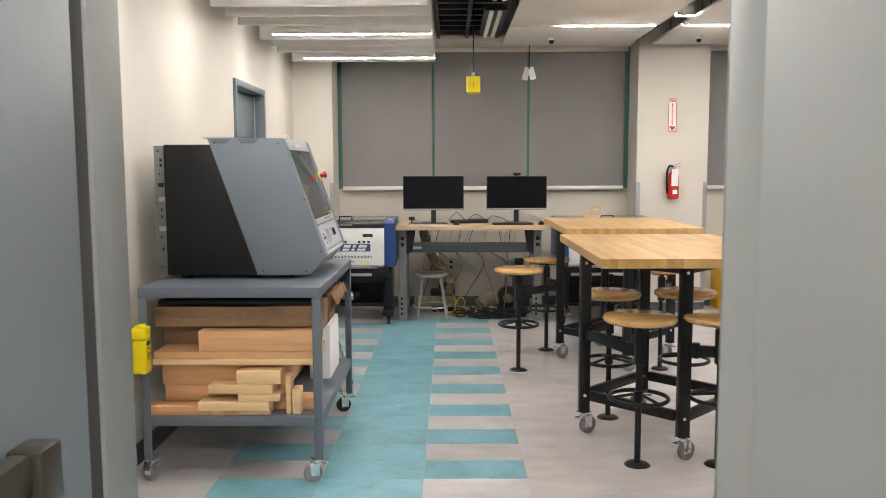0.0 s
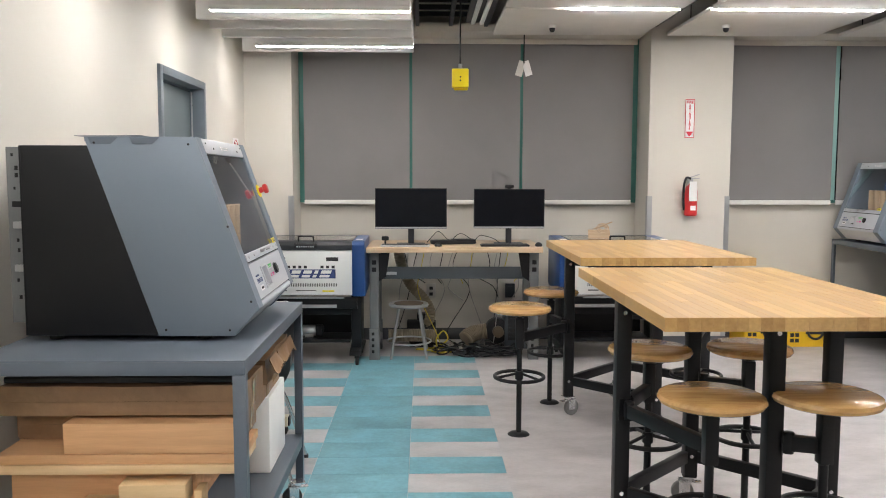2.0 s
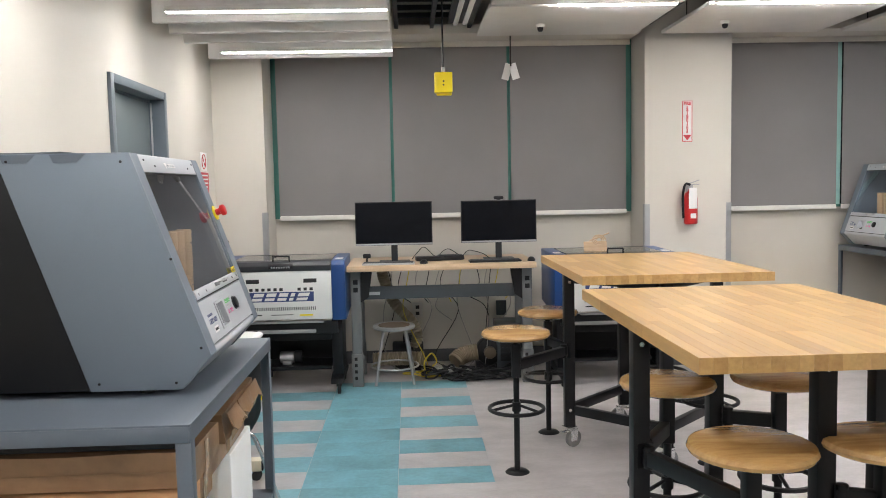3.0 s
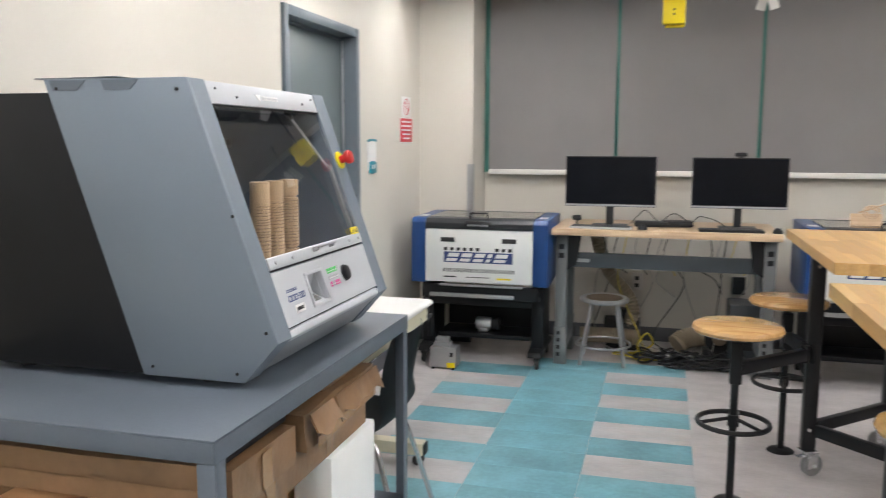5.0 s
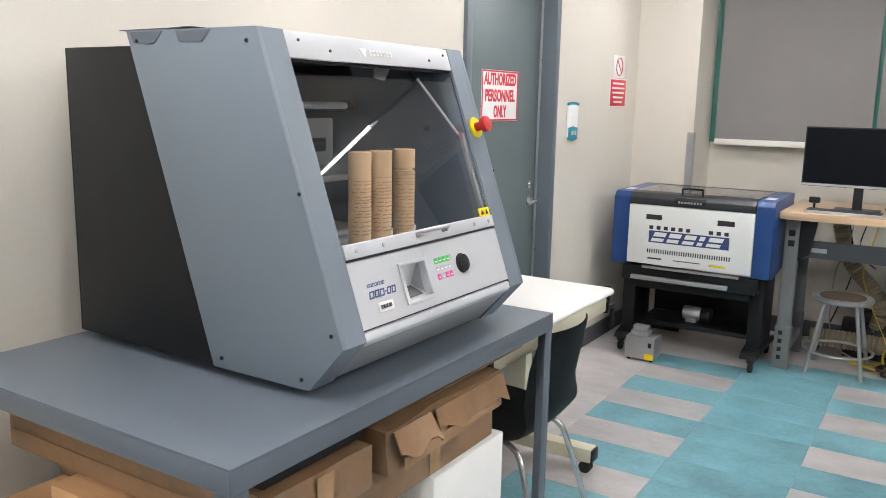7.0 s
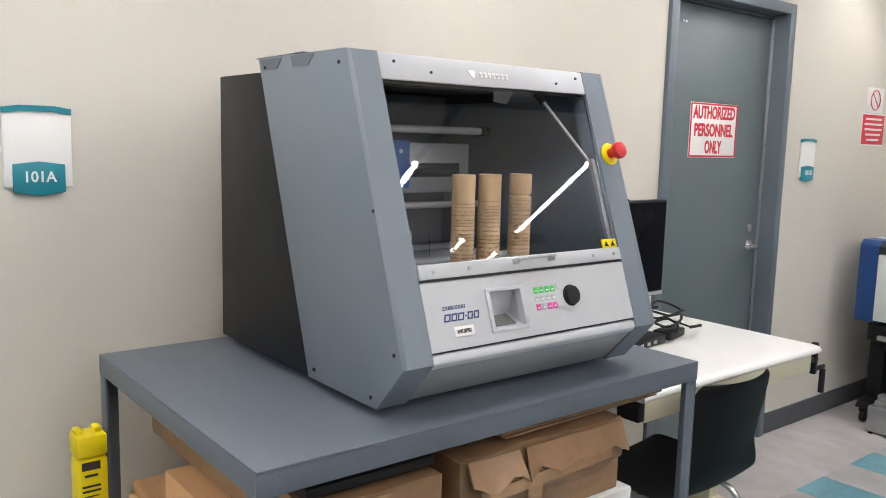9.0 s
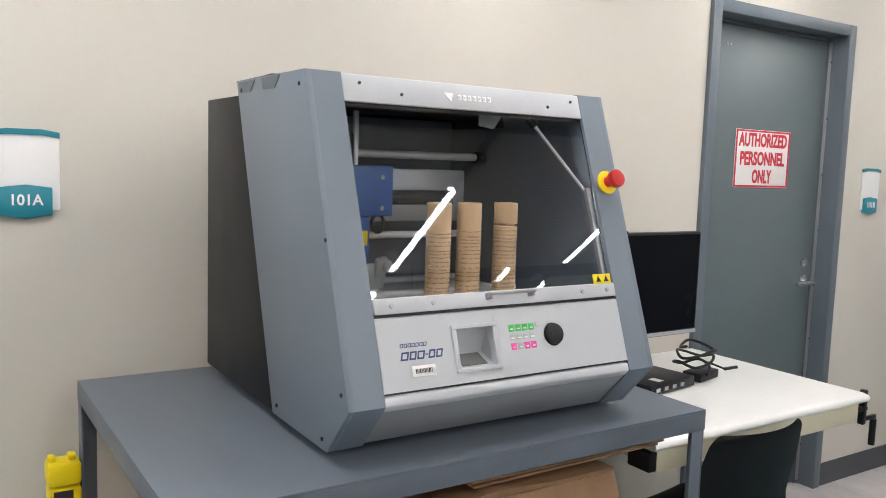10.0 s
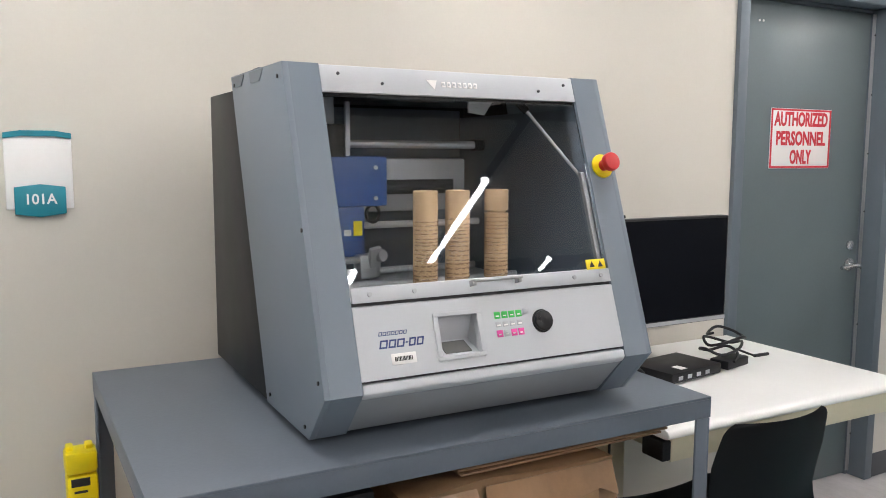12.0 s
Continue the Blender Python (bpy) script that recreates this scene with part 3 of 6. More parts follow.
def milling_machine(at, rz, label, full=True):
    """Desktop mill; x is its front, y across (0.74 wide), z up from its feet."""
    m = thing("milling_machine", label, "milling machine", at, rz)
    W = 0.3685
    side = [(-0.155, 0.706), (0.22, 0.706), (0.427, 0.116), (0.343, 0.02), (0.08, 0.02)]
    for s in (-1, 1):
        y0, y1 = sorted((s * W, s * (W - 0.072)))
        # hollow side cheek: outer skin, front pillar
        part("side_panel", prism(side, "y", *sorted((s * W, s * (W - 0.012))), 0.0009), MILL_GREY, m, "blue-grey side panel")
        part("front_pillar", prism([(0.20, 0.7058), (0.2198, 0.7058), (0.4268, 0.116), (0.3429, 0.0203), (0.30, 0.0203), (0.37, 0.12), (0.185, 0.66)], "y", *sorted((s * (W - 0.0119), s * (W - 0.072)))), MILL_GREY, m)
        for x, z in ((-0.12, 0.685), (0.197, 0.68), (0.325, 0.40), (0.40, 0.14), (0.325, 0.04), (0.105, 0.042)):
            part("screw", cyl((x, s * W, z), (x, s * (W + 0.003), z), 0.0042, 10, bevel=0.001), BLACK_STEEL, m)
        for x in (-0.14, 0.0):
            part("tape_patch", prism([(x, 0.703), (x + 0.10, 0.703), (x + 0.075, 0.68), (x + 0.01, 0.68)], "y", s * W, s * (W + 0.0015)), CART, m, "grey tape scrap")
        part("rear_side", prism([(-0.370, 0.676), (-0.146, 0.676), (0.076, 0.022), (-0.370, 0.022)], "y", *sorted((s * (W - 0.0015), s * (W - 0.0125))), 0.002), MILL_BLACK, m, "black rear side cover")
        part("inner_cheek", prism([(-0.358, 0.64), (0.16, 0.64), (0.20, 0.66), (0.33, 0.27), (0.33, 0.06), (-0.358, 0.06)], "y", *sorted((s * (W - 0.016), s * (W - 0.03)))), MILL_INNER, m)
    part("rear_cover", join(box(-0.377, -0.371, -W + 0.003, W - 0.003, 0.022, 0.676, 0.002), box(-0.371, -0.16, -W + 0.016, W - 0.016, 0.668, 0.676, 0.002)), MILL_BLACK, m)
    part("rear_bracket", join(box(-0.443, -0.378, -W + 0.050, -W + 0.058, 0.06, 0.672, 0.001)), BENCH_STEEL, m, "perforated metal bracket at the rear")
    for q, (dx, dz, w, h) in enumerate(((0.0, 0.645, 0.006, 0.005), (0.016, 0.60, 0.008, 0.008), (0.016, 0.575, 0.008, 0.008), (0.006, 0.53, 0.005, 0.005), (0.012, 0.475, 0.022, 0.010),
                                        (0.012, 0.35, 0.006, 0.006), (0.014, 0.315, 0.006, 0.007), (0.006, 0.21, 0.006, 0.006), (0.014, 0.15, 0.007, 0.007))):
        part("bracket_hole", box(-0.422 + dx * 0.8 - w * 0.7, -0.422 + dx * 0.8 + w * 0.7, -W + 0.0485, -W + 0.0502, dz - h, dz + h, 0.0005), BLACK_STEEL, m)
    for z in (0.405, 0.255):
        part("bracket_lug", box(-0.424, -0.390, -W + 0.038, -W + 0.0498, z - 0.014, z + 0.010, 0.003), ALU, m, "bright metal lug")
    part("top_cover", box(-0.158, 0.205, -W + 0.0125, W - 0.0125, 0.69, 0.703, 0.002), MILL_GREY, m)
    part("taped_sheet", prism([(-0.19, 0.708), (-0.03, 0.708), (0.03, 0.712), (-0.03, 0.7105), (-0.19, 0.7095)], "y", -W + 0.01, W - 0.2), CART, m, "loose grey sheet on top")
    part("base_tray", box(-0.368, 0.30, -W + 0.03, W - 0.03, 0.022, 0.05, 0.003), MILL_BLACK, m)
    part("rear_wall", box(-0.3695, -0.36, -W + 0.03, W - 0.03, 0.05, 0.66), MILL_INNER, m)
    # front plane: from (0.22,0.706) to (0.427,0.116)
    k = (0.427 - 0.22) / (0.706 - 0.116)
    def fx(z):
        return 0.22 + (0.706 - z) * k
    IN = W - 0.0725
    def slab(z0, z1, y0, y1, out, thick, bevel=0.0015):
        return prism([(fx(z0) + out, z0), (fx(z1) + out, z1), (fx(z1) + out - thick, z1), (fx(z0) + out - thick, z0)], "y", y0, y1, bevel)
    part("header_panel", slab(0.652, 0.704, -IN, IN, -0.001, 0.014), MILL_LIGHT, m, "light grey header panel")
    pane = part("hood_window", slab(0.292, 0.651, -IN + 0.002, IN - 0.002, -0.006, 0.005, 0), GLASS_TINT, m, "smoked clear hood window")
    pane.visible_shadow = False
    part("hood_rail", slab(0.269, 0.296, -IN + 0.001, IN - 0.001, 0.003, 0.007), MILL_LIGHT, m, "light grey hood rail")
    part("seam", slab(0.262, 0.2685, -IN, IN, -0.006, 0.012, 0), INK, m)
    part("panel_sheet", slab(0.150, 0.252, -0.04, 0.17, 0.0006, 0.0004, 0), MILL_LIGHT, m)
    part("control_panel", join(slab(0.137, 0.2615, -IN, -0.130, 0.0, 0.014, 0), slab(0.137, 0.2615, -0.046, IN, 0.0, 0.014, 0), slab(0.233, 0.2615, -0.130, -0.046, 0.0, 0.014, 0), slab(0.137, 0.161, -0.130, -0.046, 0.0, 0.014, 0)), MILL_LIGHT, m, "light grey control panel")
    part("seam", slab(0.132, 0.1365, -IN, IN, -0.006, 0.012, 0), INK, m)
    part("front_lip", prism([(fx(0.131), 0.131), (0.427, 0.116), (0.418, 0.104), (0.39, 0.104), (0.39, 0.131)], "y", -IN, IN, 0.003), MILL_LIGHT, m)
    # Near mill: the light enamel is darkened here, painting in the underside's shade.
    part("belly", prism([(0.415, 0.1035), (0.340, 0.024), (0.30, 0.024), (0.37, 0.1035)], "y", -IN, IN, 0.003), mat("mill_belly_shaded", (0.29, 0.305, 0.325), 0.4, vary=0.03) if full else MILL_LIGHT, m)
    for x in (-0.3, 0.22):
        for y in (-0.3, 0.3):
            part("foot", cyl((x, y, 0.0), (x, y, 0.0225), 0.025, 14, bevel=0.003), RUBBER, m)
    # decoration laid on the sloped front
    ang = math.atan(k)
    def on(y, z, out=0.0):
        """Front-plane frame at (y, z): text x along y, text y up the slope, z outward."""
        up = Vector((-math.sin(ang), 0, math.cos(ang)))
        n = Vector((math.cos(ang), 0, math.sin(ang)))
        r = Vector((0, 1, 0))
        p = Vector((fx(z), y, z)) + n * out
        return Matrix(((r.x, up.x, n.x, p.x), (r.y, up.y, n.y, p.y), (r.z, up.z, n.z, p.z), (0, 0, 0, 1)))
    def chip(name, y, z, w, h, d, material, label="", bevel=0.001):
        return part(name, move(box(-w / 2, w / 2, -h / 2, h / 2, 0, d, bevel), on(y, z)), material, m, label)
    # lettering of a trade name becomes bars
    def slanted(w, h, t):
        k_ = 0.28
        bars = [(-w / 2, w / 2, -h, -h + t), (-w / 2, w / 2, h - t, h), (-w / 2, -w / 2 + t, -h + t, h - t), (w / 2 - t, w / 2, -h + t, h - t)]
        return join(*(prism([(x0 + k_ * z0, z0), (x1 + k_ * z0, z0), (x1 + k_ * z1, z1), (x0 + k_ * z1, z1)], "z", 0, 0.0006) for x0, x1, z0, z1 in bars))
    for i in range(7):
        part("logo_block", move(slanted(0.0066, 0.0036, 0.0013), on(-0.249 + i * 0.0082, 0.213)), NAVY_INK, m)
    for i, w_ in enumerate((0.0155, 0.014, 0.015, 0.0055, 0.0135, 0.0135)):
        x_ = -0.245 + (0, 0.0172, 0.034, 0.0462, 0.0575, 0.0735)[i]
        part("logo_block", move(slanted(w_, 0.0012 if i == 3 else 0.0076, 0.0012 if i == 3 else 0.0030), on(x_, 0.195)), NAVY_INK, m)
    chip("asset_tag", -0.209, 0.168, 0.05, 0.02, 0.0012, PAPER, "white asset tag")
    for i in range(12):
        chip("tag_bar", -0.226 + i * 0.003, 0.168, 0.0014 if i % 3 else 0.0024, 0.008, 0.0018, INK, "", 0)
    # header mark
    part("header_mark", move(prism([(-0.012, 0.008), (0.012, 0.008), (0.004, -0.012)], "z", 0, 0.0012), on(-0.060, 0.676)), PAPER, m, "white shield mark")
    for i in range(7):
        chip("header_mark", -0.034 + i * 0.0125, 0.676, 0.0085, 0.012, 0.0012, PAPER, "", 0.0005)
        chip("header_gap", -0.034 + i * 0.0125, 0.676, 0.0045, 0.005, 0.0017, MILL_LIGHT, "", 0)
    # display niche: rim, sloped floor, lcd
    cy, cz = -0.088, 0.197
    part("display_rim", move(join(box(-0.052, 0.052, 0.037, 0.045, 0, 0.004, 0.001), box(-0.052, 0.052, -0.045, -0.037, 0, 0.004, 0.001),
                                  box(-0.052, -0.042, -0.037, 0.037, 0, 0.004, 0.001), box(0.042, 0.052, -0.037, 0.037, 0, 0.004, 0.001)), on(cy, cz)), MILL_LIGHT, m)
    part("display_niche", move(join(prism([(0.038, -0.001), (0.038, -0.018), (-0.004, -0.045), (-0.038, -0.006), (-0.038, -0.012), (-0.004, -0.052), (0.044, -0.024), (0.044, -0.001)], "x", -0.042, 0.042),
                                    box(-0.046, -0.042, -0.04, 0.04, -0.05, -0.0145), box(0.042, 0.046, -0.04, 0.04, -0.05, -0.0145)), on(cy, cz)), MILL_LIGHT, m)
    part("display", move(prism([(-0.031, -0.012), (-0.007, -0.040), (-0.009, -0.0425), (-0.033, -0.0145)], "x", -0.028, 0.028), on(cy, cz, 0.0015)), LCD, m, "grey display")
    for i in range(4):
        chip("key", 0.001 + i * 0.0165, 0.224, 0.0138, 0.0135, 0.0010, GREEN_KEY, "green key" if i == 0 else "", 0.0004)
        chip("key_mark", 0.001 + i * 0.0165, 0.2225, 0.007, 0.0025, 0.0014, PAPER, "", 0)
    chip("key", 0.001 + 4 * 0.0165, 0.227, 0.011, 0.011, 0.002, MILL_LIGHT)
    for i in range(4):
        chip("key", 0.001 + i * 0.0165, 0.207, 0.0130, 0.010, 0.0010, GREY_KEY, "", 0.0004)
        chip("key_mark", 0.001 + i * 0.0165, 0.2055, 0.009, 0.003, 0.0014, PAPER, "", 0)
    for i, q in enumerate((PINK_KEY, GREY_KEY, PINK_KEY, PINK_KEY)):
        chip("key", 0.001 + i * 0.0165, 0.190, 0.0138, 0.0135, 0.0010, q, "", 0.0004)
        chip("key_mark", 0.001 + i * 0.0165, 0.1885, 0.006, 0.0025, 0.0014, PAPER, "", 0)
    part("jog_knob", move(join(cyl((0, 0, 0), (0, 0, 0.003), 0.0235, 28, bevel=0.001), cyl((0, 0, 0.003), (0, 0, 0.011), 0.0205, 28, bevel=0.002), cyl((-0.008, 0.003, 0.011), (-0.008, 0.003, 0.0122), 0.005, 12)), on(0.103, 0.205)), BLACK_PLASTIC, m, "black jog dial")
    part("hood_handle", move(join(box(-0.056, 0.056, 0.0, 0.006, 0.014, 0.022, 0.002), box(-0.056, -0.048, -0.006, 0.006, 0, 0.016, 0.001), box(0.048, 0.056, -0.006, 0.006, 0, 0.016, 0.001)), on(0.005, 0.286, 0.003)), ALU, m, "metal hood handle")
    for y in (-0.26, -0.17, 0.2, 0.27):
        part("screw", move(cyl((0, 0, 0.003), (0, 0, 0.0055), 0.0045, 10), on(y, 0.282)), GREY_KEY, m)
        part("screw", move(cyl((0, 0, -0.001), (0, 0, 0.0015), 0.0032, 10), on(y, 0.688 if abs(y) > 0.2 else 0.672)), LASER_DARK, m)
    st = part("emergency_stop", move(join(cyl((0, 0, 0.006), (0, 0, 0.026), 0.012, 18), cyl((0, 0, 0.024), (0, 0, 0.042), 0.0205, 24, bevel=0.005)), on(0.332, 0.510)), RED, m, "red emergency stop button")
    part("stop_collar", move(cyl((0, 0, 0), (0, 0, 0.006), 0.027, 28, bevel=0.002), on(0.332, 0.510)), YELLOW, st, "yellow collar")
    chip("warning_label", 0.263, 0.305, 0.05, 0.022, 0.003, YELLOW, "yellow warning label")
    for yy_ in (0.252, 0.274):
        part("warning_sign", move(prism([(-0.007, -0.006), (0.007, -0.006), (0, 0.007)], "z", 0.003, 0.0036), on(yy_, 0.305)), INK, m)
    # inside: rails, spindle, bed, gas strut
    part("guide_rod", cyl((-0.02, -IN, 0.558), (-0.02, 0.20, 0.558), 0.009, 14), SILVER, m, "polished guide rod")
    part("guide_rod", cyl((-0.02, -IN, 0.372), (-0.02, 0.20, 0.372), 0.008, 14), SILVER, m)
    part("rod_end", cyl((-0.02, 0.185, 0.558), (-0.02, 0.21, 0.558), 0.015, 14), BLACK_STEEL, m)
    part("gantry_plate", box(-0.085, -0.06, -0.25, 0.185, 0.40, 0.525, 0.004), ALU, m, "grey gantry plate")
    part("gantry_slot", box(-0.0605, -0.056, -0.25, 0.15, 0.44, 0.475, 0.001), MILL_BLACK, m)
    part("gantry_rail", box(-0.056, -0.045, -0.25, 0.14, 0.452, 0.462, 0.001), LASER_DARK, m)
    sp = part("spindle_head", join(box(-0.043, 0.017, -0.275, -0.063, 0.418, 0.531, 0.004), box(-0.04, 0.008, -0.235, -0.115, 0.30, 0.4175, 0.004)), MILL_BLUE, m, "blue spindle head")
    for a, b_ in ((-0.092, 0.505), (-0.092, 0.436), (-0.25, 0.505)):
        part("screw", cyl((0.017, a, b_), (0.020, a, b_), 0.005, 10), SILVER, sp)
    part("warning_label", box(0.0083, 0.0095, -0.143, -0.122, 0.352, 0.385), YELLOW, sp, "yellow warning label")
    part("warning_label", box(0.0083, 0.0095, -0.166, -0.149, 0.352, 0.366), PAPER, sp)
    part("hose_loop", tube([(0.0, -0.092 + 0.016 * math.cos(a * math.pi / 8), 0.40 + 0.02 * math.sin(a * math.pi / 8)) for a in range(16)], 0.004, 6, True), BLACK_PLASTIC, m)
    part("spindle_motor", join(cyl((0.0, -0.19, 0.529), (0.0, -0.19, 0.60), 0.03, 16), cyl((0.005, -0.18, 0.26), (0.005, -0.18, 0.2995), 0.016, 12)), BLACK_STEEL, m)
    part("spindle_rail", join(box(-0.03, -0.01, -0.20, -0.18, 0.5285, 0.66), box(0.0, 0.01, -0.16, -0.15, 0.5285, 0.65)), SILVER, m)
    part("work_bed", box(-0.18, 0.20, -0.26, 0.27, 0.222, 0.236, 0.002), SILVER, m, "bright metal work bed")
    for xx in (-0.14, 0.06, 0.15):
        part("bed_rod", cyl((xx, -0.25, 0.246), (xx, 0.26, 0.246), 0.009, 12), SILVER, m)
    part("bed_support", box(-0.15, 0.13, -0.2, 0.2, 0.0505, 0.2215), MILL_BLACK, m)
    part("side_vise", join(box(0.0, 0.05, -0.29, -0.225, 0.237, 0.33, 0.003)), MILL_BLACK, m)
    part("clamp", join(box(0.01, 0.045, -0.222, -0.19, 0.256, 0.32, 0.003), cyl((0.03, -0.205, 0.32), (0.03, -0.205, 0.35), 0.01, 10), cyl((0.03, -0.19, 0.30), (0.03, -0.10, 0.30), 0.008, 10), box(0.0, 0.04, -0.14, -0.10, 0.256, 0.31, 0.003)), SILVER, m, "bright metal clamp")
    part("clamp_lever", move(box(-0.006, 0.006, -0.014, 0.014, 0, 0.08, 0.002), pose(0.02, -0.10, 0.257, 12, 25, 10)), SILVER, m)
    part("clamp_knob", cyl((0.03, -0.10, 0.305), (0.055, -0.09, 0.31), 0.014, 12, bevel=0.002), SILVER, m)
    part("clear_guard", box(0.055, 0.058, -0.19, -0.03, 0.257, 0.345), CLEAR, m, "clear plastic guard").visible_shadow = False
    part("gas_strut", cyl((fx(0.64) - 0.05, 0.185, 0.64), (fx(0.492) - 0.03, 0.287, 0.492), 0.0035, 8), SILVER, m, "thin metal hood strut")
    part("strut_end", cyl((fx(0.65) - 0.05, 0.175, 0.65), (fx(0.63) - 0.05, 0.193, 0.63), 0.009, 8), BLACK_PLASTIC, m)
    part("hood_bar", slab(0.30, 0.497, 0.2825, 0.2945, -0.016, 0.012, 0.002), ALU, m, "grey bar along the hood edge")
    part("hood_bracket", prism([(0.06, 0.655), (0.125, 0.655), (0.10, 0.62), (0.06, 0.625)], "x", 0.165, 0.17), ALU, m)
    part("hood_frame", join(slab(0.644, 0.651, -IN + 0.002, IN - 0.002, -0.013, 0.006, 0)), BLACK_PLASTIC, m)
    return m


def carved_blank(at, seed, broken=False):
    c = thing("carved_cylinder", "tan carved cylinder standing inside the milling machine", "cylinder", at, 0, "carved cylinders")
    R, H = 0.0255, 0.225
    prof = [(0, 0), (R - 0.001, 0), (R, 0.001)]
    if broken:
        for z in (0.035, 0.178):
            prof += [(R, z - 0.003), (R - 0.006, z - 0.002), (R - 0.006, z + 0.002), (R, z + 0.003)]
    prof += [(R, H - 0.0015), (R - 0.0015, H), (0, H)]
    body = part("body", lathe(prof, 36), CARVED, c)
    rnd = random.Random(seed)
    bms = []
    z = 0.045
    while z < 0.172:
        a = rnd.uniform(-1.7, -1.2)
        for _ in range(5):
            w = rnd.uniform(0.2, 0.75)
            if abs(z - 0.178) > 0.006:
                ring = [(math.cos(a + w * i / 5) * (R + 0.0003), math.sin(a + w * i / 5) * (R + 0.0003), z + rnd.uniform(-0.001, 0.001)) for i in range(6)]
                bms.append(tube(ring, 0.0013, 5))
            a += w + rnd.uniform(0.1, 0.3)
        z += rnd.uniform(0.006, 0.011)
    # Relief shares the blank's tan; its groove shade is put into a darker colour.
    part("carving", join(*bms), CARVED_DARK, c, "carved lines, darkened to carry the relief's shade")
    return c


left_cart = steel_cart((-0.995, 4.652, 0), "blue-grey painted steel cart on casters, loaded with lumber")
milling_machine((-1.005, 4.7145, 0.952), 0, "blue-grey desktop milling machine with smoked window on the cart")
for i, (x, y) in enumerate(((-0.770, 4.637), (-0.768, 4.711), (-0.771, 4.808))):
    carved_blank((x, y, 1.1885), 11 + i, i == 2)
steel_cart((4.255, 8.46, 0), "dark grey steel cart on casters by the end wall")
milling_machine((4.19, 8.56, 0.952), 180, "blue-grey desktop milling machine on the far cart", False)
for i, y in enumerate((8.46, 8.55, 8.64)):
    carved_blank((3.955, y, 1.1885), 31 + i, False)


# ---- lumber and boxes on the left cart ----
def board(x0, x1, y0, y1, z0, z1, material, label, rz=0.0, name="board", group="lumber on the cart"):
    cx, cy = (x0 + x1) / 2, (y0 + y1) / 2
    ob = part(name, box(x0 - cx, x1 - cx, y0 - cy, y1 - cy, 0, z1 - z0, 0.003), material)
    ob.matrix_basis = pose(cx, cy, z0, 0, 0, rz)
    return tagged(ob, label, "board", group)


board(-1.418, -0.97, 4.072, 4.165, 0.3305, 0.374, FIR, "reddish fir plank on the shelf edge")
board(-0.945, -0.60, 4.17, 4.27, 0.3305, 0.392, FIR, "short reddish fir plank on the shelf", -3)
board(-1.36, -0.98, 4.20, 5.0, 0.3305, 0.368, FIR, "flat fir timber on the shelf")
board(-1.36, -0.80, 4.19, 5.02, 0.369, 0.452, FIR, "wide fir timber at the bottom of the pile")
board(-1.368, -0.76, 4.18, 5.0, 0.453, 0.5695, FIR, "square fir timber in the pile")
board(-1.385, -0.60, 4.10, 4.36, 0.570, 0.600, PALE_LUMBER, "long pale plank across the pile")
board(-1.38, -0.597, 4.11, 4.38, 0.601, 0.632, FIR, "long fir plank across the pile")
board(-1.165, -0.605, 4.115, 4.27, 0.633, 0.733, FIR, "thick fir beam with a knot on top of the pile")
for i, (x0, x1, y0, y1, z0, z1, r) in enumerate(((-1.10, -0.82, 4.075, 4.155, 0.3305, 0.352, 2), (-1.16, -0.82, 4.058, 4.15, 0.353, 0.391, -1), (-0.97, -0.77, 4.06, 4.14, 0.392, 0.424, 3),
                                                 (-1.11, -0.80, 4.06, 4.155, 0.425, 0.464, -2), (-0.975, -0.765, 4.065, 4.15, 0.465, 0.522, 1))):
    z0, z1 = 0.3305 + (z0 - 0.3305) * 1.14, 0.3305 + (z1 - 0.3305) * 1.14
    board(x0, x1, y0, y1, z0, z1, PALE_LUMBER, "short pale pine offcut stacked on the shelf", r, "offcut", "pine offcuts")
board(-0.745, -0.72, 4.09, 4.165, 0.3305, 0.52, PALE_LUMBER, "thin pale pine offcut on edge", 0, "offcut", "pine offcuts")
board(-0.715, -0.675, 4.09, 4.165, 0.3305, 0.455, PALE_LUMBER, "small pale pine block", 0, "offcut", "pine offcuts")


